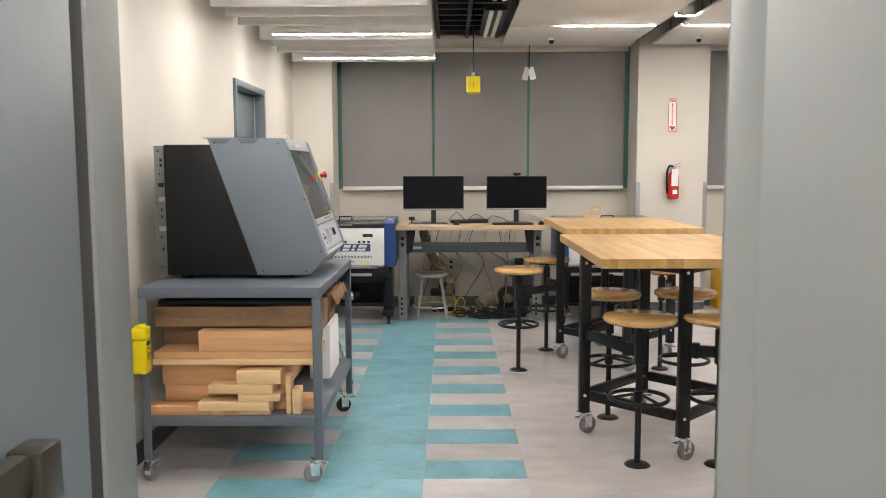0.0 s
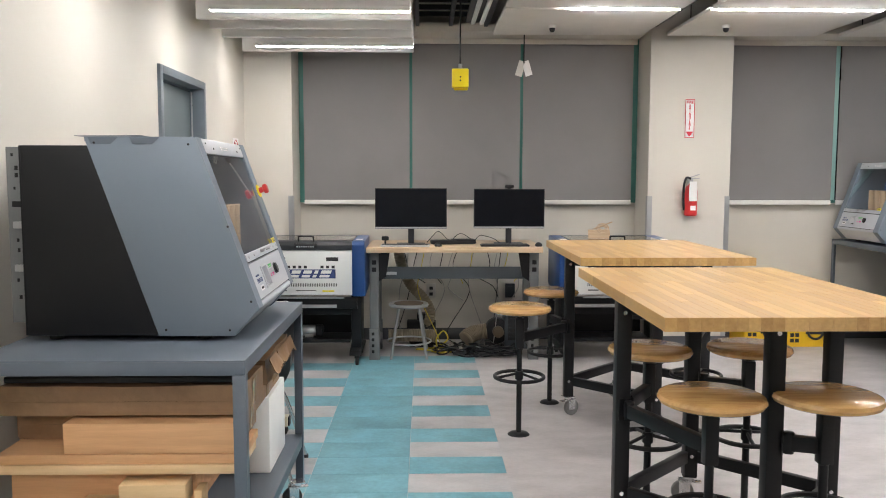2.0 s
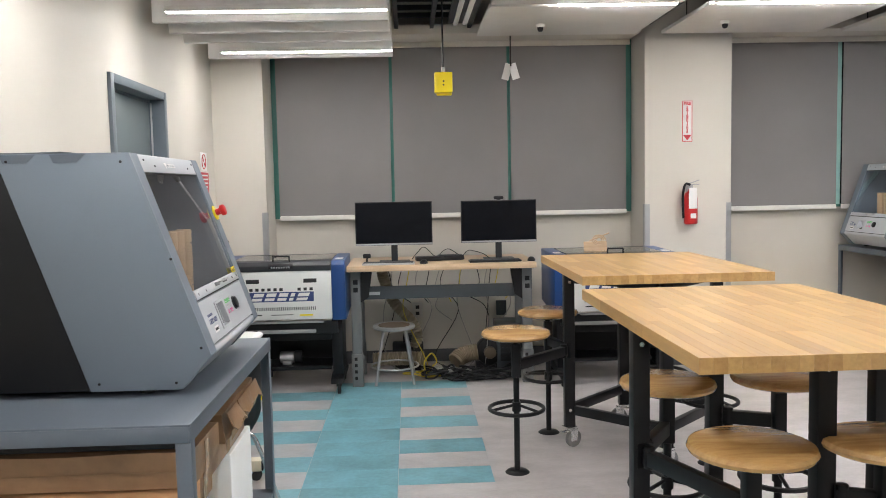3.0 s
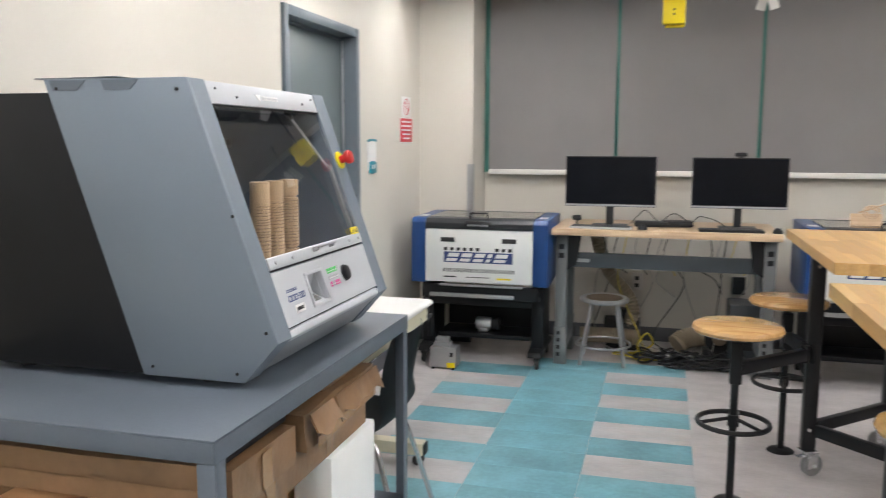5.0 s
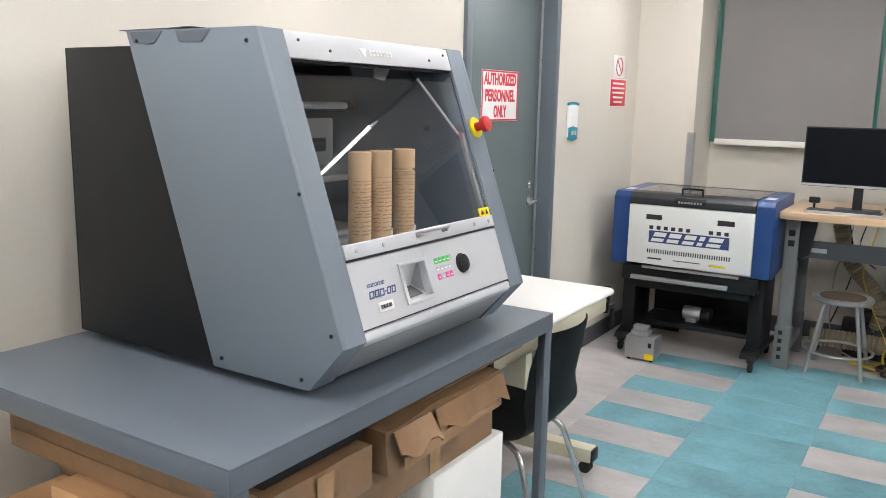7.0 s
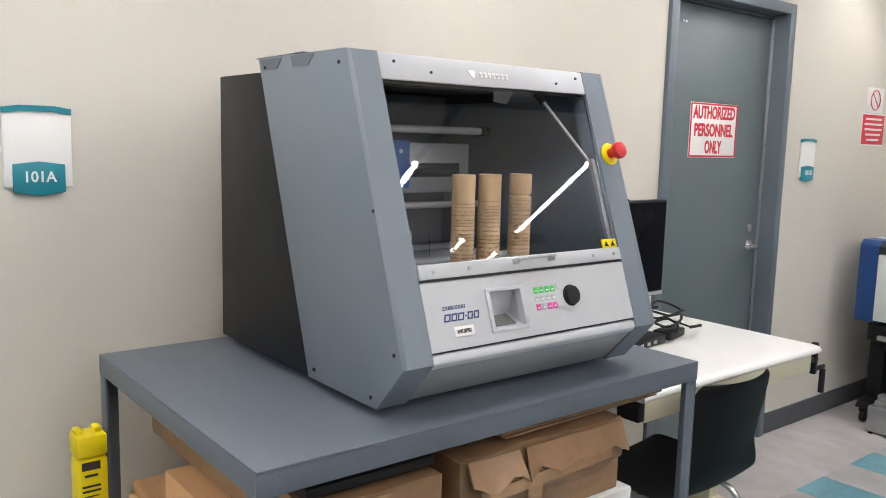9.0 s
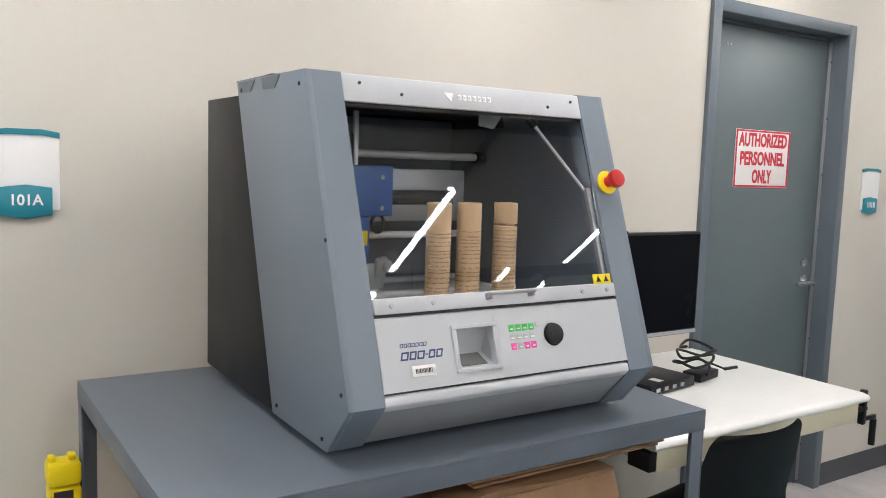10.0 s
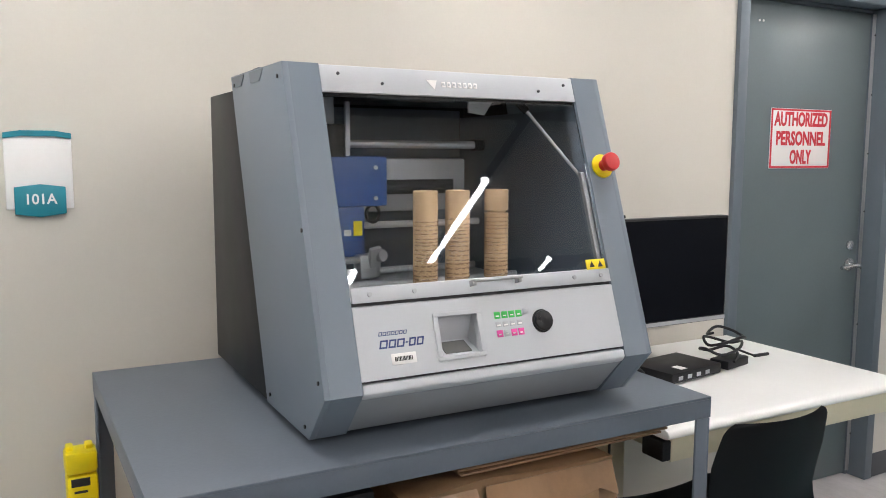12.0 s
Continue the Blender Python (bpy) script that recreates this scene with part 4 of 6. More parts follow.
def carton(x0, x1, y0, y1, z0, z1, label, torn=False, rz=0, dent=0.012, seed=1):
    cx, cy, h = (x0 + x1) / 2, (y0 + y1) / 2, z1 - z0
    c = thing("cardboard_box", label, "cardboard box", (cx, cy, z0), rz, "cardboard boxes")
    rnd = random.Random(seed)
    waves = [(Vector((rnd.uniform(-1, 1), rnd.uniform(-1, 1), rnd.uniform(-1, 1))) * rnd.uniform(8, 42), rnd.uniform(0, 6),
              Vector((rnd.uniform(-1, 1), rnd.uniform(-1, 1), rnd.uniform(-0.8, 0.3)))) for _ in range(9)]
    bm = box(x0 - cx, x1 - cx, y0 - cy, y1 - cy, 0, h)
    bmesh.ops.subdivide_edges(bm, edges=bm.edges[:], cuts=11 if torn else 7, use_grid_fill=True)
    for v in bm.verts:
        if v.co.z > 0.006:
            v.co += sum((d * math.sin(k.dot(v.co) + p) for k, p, d in waves), Vector()) * dent * 0.33
    part("body", bm, CARDBOARD, c)
    if not torn:
        part("tape", box(x1 - cx + dent * 0.9, x1 - cx + dent * 0.9 + 0.001, -0.022, 0.024, 0.004, h * 0.93), PACK_TAPE, c, "glossy tan packing tape")
        part("front_seam", box(x0 - cx + 0.02, x1 - cx - 0.02, y0 - cy - dent * 0.9 - 0.001, y0 - cy - dent * 0.9, h * 0.46, h * 0.46 + 0.0025), CARVED_DARK, c, "dark seam between the flaps")
    else:
        part("tape", move(box(0, 0.001, -0.20, 0.20, 0.006, 0.034), pose(x1 - cx + dent * 1.05, 0, 0, 2, 0, 0)), PACK_TAPE, c, "glossy tan packing tape")
    if torn:
        for ya, yb, tilt in ((y0 - cy + 0.01, y0 - cy + 0.15, 62), (y0 - cy + 0.17, y1 - cy - 0.01, 74)):
            flap = box(0, 0.06, ya, yb, -0.002, 0.002)
            bmesh.ops.subdivide_edges(flap, edges=flap.edges[:], cuts=6, use_grid_fill=True)
            for v in flap.verts:
                v.co.z += 0.009 * math.sin(v.co.y * 38 + seed) * v.co.x / 0.06
                v.co.x += 0.012 * math.sin(v.co.y * 61) * v.co.x / 0.06
            part("flap", move(flap, pose(x1 - cx + 0.006, 0, h - 0.004, 0, tilt, 0)), CARDBOARD, c, "torn cardboard flap folded down")
    return c


carton(-1.385, -0.62, 4.275, 4.46, 0.633, 0.740, "brown cardboard box behind the beam", seed=2, dent=0.004)
carton(-1.385, -0.64, 4.47, 5.05, 0.645, 0.745, "flat brown cardboard box in the pile", seed=4, dent=0.004)
carton(-1.388, -0.597, 4.165, 4.455, 0.745, 0.842, "large brown cardboard box under the deck", seed=3, dent=0.005)
carton(-0.93, -0.585, 4.50, 4.99, 0.757, 0.855, "crumpled brown cardboard box with torn flaps", True, 0, 0.011, 6)
carton(-1.36, -0.945, 4.48, 5.06, 0.757, 0.845, "brown cardboard box behind the torn one", seed=5, dent=0.005)
for i, z in enumerate((0.872, 0.880)):
    board(-1.3 + 0.03 * i, -0.60, 4.62, 5.14 + 0.02 * i, z, z + 0.006, CARDBOARD, "flat cardboard sheet under the cart deck", 1.0 - i, "cardboard_sheet", "flat sheets")
carton(-1.32, -0.77, 5.04, 5.2, 0.3305, 0.58, "tall brown cardboard box at the back of the shelf", seed=8, dent=0.006)
bs = thing("rubber_sheet", "black rubber sheet lying on the boxes under the deck", "sheet", (-1.0, 4.31, 0.851))
part("sheet", box(-0.375, 0.385, -0.14, 0.145, 0.0, 0.022, 0.006), BLACK_PLASTIC, bs)
fb = thing("foam_block", "white foam block standing on the cart shelf", "foam block", (-0.685, 4.925, 0.3305))
part("block", box(-0.059, 0.059, -0.178, 0.17, 0.0, 0.311, 0.006), FOAM, fb)

# yellow cutter case tied to the cart leg
yc = thing("cutter_case", "yellow plastic cutter dispenser fixed to the cart leg", "dispenser", (-1.398, 4.030, 0.553))
part("body", box(-0.036, 0.030, -0.050, 0.021, 0, 0.162, 0.010), YELLOW, yc)
part("lid", join(box(-0.038, 0.032, -0.052, 0.021, 0.164, 0.220, 0.010), box(-0.025, 0.012, -0.048, -0.030, 0.218, 0.231, 0.005), box(-0.025, 0.012, -0.005, 0.014, 0.218, 0.231, 0.005)), YELLOW, yc)
for y0, y1, z0, z1 in ((-0.05, -0.008, 0.135, 0.155), (-0.044, -0.014, 0.118, 0.124), (-0.05, -0.008, 0.092, 0.097), (-0.05, -0.008, 0.08, 0.085), (-0.046, -0.012, 0.068, 0.071)):
    part("print_bar", box(0.0302, 0.0312, y0 + 0.01, y1 + 0.01, z0, z1), INK, yc)
part("tie", tube(bend([(-0.045, -0.02, 0.08), (-0.08, 0.0, 0.07), (-0.163, 0.01, 0.075)]), 0.002, 6), PAPER, yc, "white cord")

# ---- things on the side wall ----
def name_plate(y, z, text, label, w=0.15, h=0.21):
    p = thing("room_sign", label, "wall sign", (LW, y, z))
    part("plate", box(0, 0.008, -w / 2, w / 2, 0.0, h, 0.003), PAPER, p)
    part("top_band", prism([(-w / 2, h - 0.012), (-w / 4, h - 0.006), (w / 4, h - 0.006), (w / 2, h - 0.012), (w / 2, h + 0.002), (w / 4, h + 0.008), (-w / 4, h + 0.008), (-w / 2, h + 0.002)], "x", 0.002, 0.012), TEAL_PLASTIC, p, "teal band")
    part("name_block", prism([(-w * 0.38, -0.012), (0, -0.02), (w * 0.38, -0.012), (w * 0.38, 0.055), (0, 0.062), (-w * 0.38, 0.055)], "x", 0.0025, 0.016, 0.002), TEAL_PLASTIC, p, "teal number block")
    if text:
        lettering("number", text, 0.036, PAPER, p, Matrix.Translation((0.0165, 0, 0.024)) @ FACE_X, width=w * 0.45, bold=0.02)
    return p


name_plate(3.963, 1.349, "101A", "white and teal room sign reading 101A", 0.152, 0.186)
name_plate(7.607, 1.34, "101B", "white and teal room sign beside the door", 0.15, 0.192)
sg = thing("warning_sign", "white and red sign reading authorized personnel only", "door sign", (DX + 0.0005, 6.872, 1.436))
part("board", box(0, 0.002, -0.19, 0.19, 0, 0.25, 0.001), PAPER, sg)
part("border", join(box(0.002, 0.0028, -0.188, 0.188, 0.24, 0.248), box(0.002, 0.0028, -0.188, 0.188, 0.002, 0.01), box(0.002, 0.0028, -0.188, -0.178, 0.01, 0.24), box(0.002, 0.0028, 0.178, 0.188, 0.01, 0.24)), RED_INK, sg, "red border")
for t_, z, w in (("AUTHORIZED", 0.203, 0.335), ("PERSONNEL", 0.123, 0.31), ("ONLY", 0.045, 0.135)):
    lettering("word", t_, 0.079, RED_INK, sg, Matrix.Translation((0.0026, 0, z)) @ FACE_X, width=w, bold=0.036)
nf = thing("notice_sign", "white sign with red prohibition circle and red text block", "wall sign", (LW, 8.325, 1.518))
part("upper_card", box(0, 0.002, -0.10, 0.10, 0.182, 0.322, 0.001), PAPER, nf)
part("circle", move(join(tube([(0.0035, 0.055 * math.cos(a * math.pi / 12), 0.252 + 0.055 * math.sin(a * math.pi / 12)) for a in range(24)], 0.003, 6, True), tube([(0.0035, -0.038, 0.290), (0.0035, 0.038, 0.214)], 0.003, 6)), pose(0, 0, 0)), RED_INK, nf, "red prohibition circle")
part("lower_back", box(0, 0.0015, -0.142, 0.142, -0.004, 0.178, 0.0005), PAPER, nf, "white card edge")
part("lower_card", box(0.0015, 0.003, -0.134, 0.134, 0.004, 0.170, 0.0005), RED_INK, nf, "red notice card")
for z, w in ((0.146, 0.10), (0.117, 0.11), (0.088, 0.105), (0.059, 0.09), (0.030, 0.075)):
    part("text_bar", box(0.003, 0.0036, -w, w, z - 0.0055, z + 0.0055), PAPER, nf, "white text bar")
ot = thing("wall_outlet", "white wall outlet plate", "outlet", (LW, 3.86, 0.41))
part("plate", box(0, 0.006, -0.036, 0.036, 0, 0.115, 0.002), OUTLET_MAT, ot)
for z in (0.032, 0.083):
    part("socket", box(0.006, 0.0072, -0.016, 0.016, z - 0.014, z + 0.014, 0.0005), LASER_DARK, ot)


# ---- tables and swing stools ----
def leg_places(cx, cy, d=0.42):
    return [(cx - d, cy), (cx, cy - d), (cx + d, cy), (cx, cy + d)]


def work_table(cx, cy, w, l, lengths, label):
    t = thing("work_table", label, "work table", (cx, cy, 0), 0, "butcher-block work tables")
    H = 1.08
    d = 0.435
    legs = [(-d, 0), (0, -d), (d, 0), (0, d)]
    for x, y in legs:
        part("leg", box(x - 0.03, x + 0.03, y - 0.03, y + 0.03, 0.13, H - 0.045, 0.004), BLACK_STEEL, t)
        caster("caster", t, x, y, 0.052, GREY_WHEEL, 0.13, 30 + 90 * (x > 0) + 140 * (y > 0))
        for z in (0.23, 0.98):
            part("bolt", cyl((x, y - 0.034, z), (x, y - 0.03, z), 0.009, 8), CHROME, t)
    for (x0, y0), (x1, y1) in zip(legs, legs[1:] + legs[:1]):
        a, b = Vector((x0, y0, 0)), Vector((x1, y1, 0))
        n = (b - a).normalized()
        L = (b - a).length
        for z, hh in ((0.23, 0.055), (H - 0.085, 0.045)):
            part("rail", move(box(0.044, L - 0.044, -0.016, 0.016, z - hh / 2, z + hh / 2, 0.003), Matrix.Translation(a) @ n.to_track_quat("X", "Z").to_matrix().to_4x4()), BLACK_STEEL, t)
    part("top_bracket", join(box(-d + 0.03, d - 0.03, -0.02, 0.02, H - 0.058, H - 0.046), box(-0.02, 0.02, -d + 0.03, -0.02, H - 0.058, H - 0.046), box(-0.02, 0.02, 0.02, d - 0.03, H - 0.058, H - 0.046)), BLACK_STEEL, t)
    top = part("tabletop", box(-w / 2 + 0.004, w / 2 - 0.004, -l / 2 + 0.004, l / 2 - 0.004, H - 0.044, H - 0.004), BUTCHER, t, "maple butcher-block top")
    return t, top


TABLES = []
for cx, cy, w, l, lens, lab in ((1.238, 4.79, 0.965, 1.44, (0.52, 0.34, 0.58), "tall butcher-block work table on black steel legs with casters"),
                                (1.35, 6.625, 0.98, 1.27, (0.45, 0.30, 0.52), "tall butcher-block work table with a scratched end, black legs")):
    t, top = work_table(cx, cy, w, l, lens, lab)
    TABLES.append((t, top, w, l, lens))


def swing_stool(x, y, legx, legy, label):
    s = thing("swing_stool", label, "stool", (x, y, 0), 0, "swing stools round the work tables")
    rnd = random.Random(int(x * 1000 + y * 77))
    seat = part("seat", move(lathe([(0, -0.019), (0.165, -0.019), (0.18, -0.012), (0.186, 0.0), (0.18, 0.013), (0.165, 0.019), (0, 0.020)], 40), pose(0, 0, 0.755, 0, 0, rnd.uniform(0, 180))), SEATWOOD, s, "glossy round wooden seat")
    part("seat_plate", join(cyl((0, 0, 0.715), (0, 0, 0.735), 0.06, 16), box(-0.07, 0.07, -0.012, 0.012, 0.712, 0.73)), BLACK_STEEL, s)
    part("post", cyl((0, 0, 0.012), (0, 0, 0.715), 0.016, 14), BLACK_STEEL, s)
    part("sleeve", join(box(-0.024, 0.024, -0.024, 0.024, 0.52, 0.70, 0.004)), BLACK_STEEL, s)
    part("foot_plate", lathe([(0, 0.016), (0.03, 0.016), (0.055, 0.010), (0.066, 0.0), (0, 0)], 24), BLACK_STEEL, s)
    ring = [(0.145 * math.cos(a * math.pi / 14), 0.145 * math.sin(a * math.pi / 14), 0.35) for a in range(28)]
    part("foot_ring", tube(ring, 0.011, 8, True), BLACK_STEEL, s)
    a0 = rnd.uniform(0, 2)
    part("ring_spokes", join(*(cyl((0.01 * math.cos(a), 0.01 * math.sin(a), 0.37), (0.14 * math.cos(a), 0.14 * math.sin(a), 0.352), 0.008, 8) for a in (a0, a0 + 2.09, a0 + 4.19)), cyl((0, 0, 0.335), (0, 0, 0.385), 0.024, 14)), BLACK_STEEL, s)
    d = Vector((legx - x, legy - y, 0))
    L = d.length
    part("swing_arm", move(box(0.025, L - 0.035, -0.018, 0.018, 0.555, 0.61, 0.004), d.to_track_quat("X", "Z").to_matrix().to_4x4()), BLACK_STEEL, s)
    part("pivot", move(join(box(L - 0.034, L - 0.031, -0.035, 0.035, 0.54, 0.63, 0.001), cyl((L - 0.055, 0.0, 0.545), (L - 0.055, 0, 0.622), 0.020, 14, bevel=0.002)), d.to_track_quat("X", "Z").to_matrix().to_4x4()), BLACK_STEEL, s)
    return s


B_, A_ = (1.238, 4.79), (1.35, 6.625)
swing_stool(0.996, 4.30, B_[0] - 0.435, B_[1], "swing stool with a glossy honey-brown wooden seat")
swing_stool(1.403, 4.30, B_[0], B_[1] - 0.435, "swing stool with a matt worn wooden seat")
swing_stool(1.00, 5.09, B_[0] - 0.435, B_[1], "swing stool with a brown wooden seat under the table")
swing_stool(1.46, 5.12, B_[0], B_[1] + 0.435, "swing stool with a brown wooden seat under the table")
swing_stool(0.556, 6.25, A_[0] - 0.435, A_[1], "swing stool with a pale streaked wooden seat, swung out")
swing_stool(0.845, 6.93, A_[0] - 0.435, A_[1], "swing stool with a tan wooden seat, black post")
swing_stool(1.62, 6.28, A_[0] + 0.435, A_[1], "swing stool with a brown wooden seat under the table")
swing_stool(1.58, 6.98, A_[0], A_[1] + 0.435, "swing stool with a brown wooden seat behind the table")


# ---- laser engravers ----
def laser(at, label, detail=True):
    """0.95 wide (x), front at y=0, z up."""
    l = thing("laser_engraver", label, "laser engraver", at, 0, "laser engravers")
    W = 0.466
    for s in (-1, 1):
        x0, x1 = sorted((s * W, s * (W - 0.10)))
        part("side_cover", prism([(0.0, 0.575), (0.0, 0.985), (0.03, 1.015), (0.60, 1.022), (0.60, 0.60), (0.10, 0.56)], "x", x0, x1, 0.006), LASER_BLUE, l, "blue side cover")
        part("cover_label", move(box(-0.028, 0.028, -0.05, 0.05, 0, 0.001), Matrix.Translation((s * (W - 0.05), 0.16, 1.0182)) @ Matrix.Rotation(math.atan2(0.007, 0.57), 4, "X")), PAPER, l, "white label")
        part("stand_leg", join(box(min(s * 0.345, s * 0.425), max(s * 0.345, s * 0.425), 0.14, 0.44, 0.11, 0.56, 0.004), prism([(0.03, 0.085), (0.07, 0.12), (0.25, 0.15), (0.34, 0.15), (0.56, 0.12), (0.58, 0.085)], "x", min(s * 0.335, s * 0.43), max(s * 0.335, s * 0.43), 0.003)), MILL_BLACK, l, "black stand leg")
        for y in (0.07, 0.54):
            part("caster", join(cyl((s * 0.395 - 0.012, y, 0.034), (s * 0.395 + 0.012, y, 0.034), 0.034, 18, bevel=0.005), box(s * 0.395 - 0.02, s * 0.395 + 0.02, y - 0.02, y + 0.02, 0.06, 0.084, 0.004)), RUBBER, l, "black caster")
    IN = W - 0.101
    part("body_shell", box(-IN, IN, 0.06, 0.58, 0.575, 0.60), LASER_DARK, l)
    part("back_shell", box(-IN, IN, 0.56, 0.58, 0.6002, 0.9895), LASER_DARK, l)
    part("front_door", box(-IN, IN, -0.004, 0.03, 0.585, 0.942, 0.004), LASER_WHITE, l, "white front door")
    part("lid_frame", prism([(-0.006, 0.945), (-0.006, 0.985), (0.03, 1.013), (0.09, 1.020), (0.09, 0.945)], "x", -IN, IN, 0.004), LASER_DARK, l, "dark grey lid frame")
    part("lid_hinge", prism([(0.54, 0.99), (0.54, 1.0205), (0.595, 1.021), (0.595, 0.99)], "x", -IN, IN, 0.002), LASER_DARK, l)
    part("lid_glass", prism([(0.091, 1.0145), (0.091, 1.0195), (0.539, 1.0205), (0.539, 1.0155)], "x", -IN, IN), glass("lid_glass", (0.93, 0.95, 0.91)) if detail else bpy.data.materials["lid_glass"], l, "clear lid glass")
    part("lid_handle", tube(bend([(-0.06, 0.03, 1.012), (-0.058, 0.025, 1.045), (-0.05, 0.024, 1.052), (0.05, 0.024, 1.052), (0.058, 0.025, 1.045), (0.06, 0.03, 1.012)], 4), 0.006, 8), BLACK_PLASTIC, l, "black lid handle")
    part("keypad", prism([(-0.013, 0.965), (-0.013, 0.985), (0.0, 1.0), (0.012, 1.0), (0.0, 0.965)], "x", -0.09, 0.09, 0.002), BLACK_PLASTIC, l)
    for i in range(8):
        part("key", box(-0.07 + i * 0.018, -0.058 + i * 0.018, -0.0145, -0.0128, 0.968, 0.98), GREY_KEY, l)
    for x in (-0.21, 0.21):
        part("grip_recess", box(x - 0.048, x + 0.048, -0.0055, -0.0035, 0.858, 0.888, 0.0005), INK, l, "black grip recess")
    # trade lettering as bars: spaced letter blocks, then a navy bar with pale slashes
    for i in range(11):
        if i != 6 and i != 7:
            part("logo_block", box(-0.235 + i * 0.044, -0.211 + i * 0.044, -0.0050, -0.0035, 0.800, 0.822), INK, l)
    part("logo_bar", prism([(-0.235, 0.720), (0.235, 0.720), (0.235, 0.792), (-0.235, 0.792)], "y", -0.005, -0.0035), NAVY_INK, l, "navy logo bar")
    for i, w in enumerate((0.074, 0.070, 0.066, 0.030, 0.080)):
        xx = -0.222 + (0, 0.094, 0.186, 0.272, 0.326)[i]
        for z0, z1 in ((0.728, 0.748), (0.758, 0.784)):
            d0, d1 = (z0 - 0.728) * 0.42, (z1 - 0.728) * 0.42
            part("logo_stroke", prism([(xx + d0, z0), (xx + w + d0, z0), (xx + w + d1, z1), (xx + d1, z1)], "y", -0.006, -0.0045), LASER_WHITE, l)
    for i in range(36):
        part("vent_slit", box(-0.24 + i * 0.0137, -0.2335 + i * 0.0137, -0.0048, -0.0036, 0.655, 0.680), LASER_DARK, l)
    part("print_line", box(-0.235, -0.15, -0.0048, -0.0036, 0.618, 0.627), INK, l)
    part("print_line", box(-0.08, 0.08, -0.0048, -0.0036, 0.620, 0.625), INK, l)
    part("yellow_label", box(0.13, 0.225, -0.0048, -0.0036, 0.612, 0.624), YELLOW, l, "yellow label")
    part("drawer", join(box(-0.40, 0.40, 0.03, 0.07, 0.47, 0.56, 0.004), box(-0.40, 0.40, 0.07, 0.5, 0.46, 0.48)), MILL_BLACK, l, "black drawer under the body")
    part("drawer_strip", box(-0.27, 0.30, 0.004, 0.029, 0.556, 0.572, 0.002), ALU, l, "metal strip")
    part("drawer_pull", box(-0.34, 0.24, 0.010, 0.034, 0.480, 0.505, 0.004), ALU, l, "metal drawer pull")
    part("stand_shelf", box(-0.329, 0.329, 0.2, 0.5, 0.16, 0.19, 0.003), MILL_BLACK, l)
    part("stand_panel", box(-0.344, 0.344, 0.13, 0.145, 0.405, 0.46, 0.003), MILL_BLACK, l)
    # Bed coloured white to stand in for the wall's reflection in the lid.
    part("engraving_bed", box(-IN + 0.002, IN - 0.002, 0.08, 0.555, 0.93, 0.945, 0.002), LASER_WHITE, l, "engraving bed, white in place of the lid glass's bright reflection")
    part("stand_back", box(-0.329, 0.329, 0.50, 0.52, 0.191, 0.45), MILL_BLACK, l)
    return l


laser((-0.945, 7.975, 0), "blue and white laser engraver on a dark wheeled stand")
laser((1.545, 7.98, 0), "blue and white laser engraver behind the far work table", False)
pump = thing("air_pump", "grey metal air pump on the floor by the engraver", "air pump", (-1.16, 7.93, 0))
part("body", box(-0.09, 0.09, -0.055, 0.075, 0.012, 0.15, 0.006), ALU, pump)
part("cap", join(box(-0.07, 0.04, -0.03, 0.05, 0.1505, 0.18, 0.006), box(-0.06, 0.03, -0.02, 0.04, 0.1805, 0.21, 0.005)), ALU, pump)
part("switch", box(0.05, 0.07, -0.057, -0.0555, 0.09, 0.12), BLACK_PLASTIC, pump)
part("yellow_label", box(0.03, 0.085, -0.057, -0.0555, 0.016, 0.05), YELLOW, pump)
for x, y in ((-0.07, -0.04), (-0.07, 0.06), (0.07, -0.04), (0.07, 0.06)):
    part("foot", cyl((x, y, 0), (x, y, 0.0115), 0.012, 10), RUBBER, pump)
mot = thing("vacuum_motor", "small silver and black motor on the stand shelf", "motor", (-0.93, 8.28, 0.1905))
part("housing", join(cyl((-0.09, 0, 0.055), (0.02, 0, 0.055), 0.045, 18, bevel=0.006), box(-0.07, 0.0, -0.035, 0.035, 0, 0.03, 0.003)), SILVER, mot)
part("cap", cyl((0.0205, 0, 0.055), (0.08, 0, 0.055), 0.05, 18, bevel=0.008), BLACK_PLASTIC, mot)
art = thing("wood_art", "small laser-cut wooden lattice ornament on the engraver", "ornament", (1.44, 8.20, 1.0205))
part("plate", move(join(box(-0.09, 0.09, -0.004, 0.004, 0.0, 0.075, 0.001)), pose(0, 0, 0, -12, 0, 0)), BENCHWOOD, art)
part("lattice", move(join(*(tube([(0.05 * math.cos(a * math.pi / 8) * (0.5 + 0.25 * q) + 0.03, -0.008, 0.085 + 0.035 * math.sin(a * math.pi / 8) * (0.5 + 0.3 * q)) for a in range(16)], 0.005, 6, True) for q in range(3))), pose(0, 0, 0, -12, 0, 0)), BENCHWOOD, art)
part("tie_stick", cyl((-0.05, -0.01, 0.08), (0.10, -0.03, 0.14), 0.005, 8), BENCHWOOD, art)

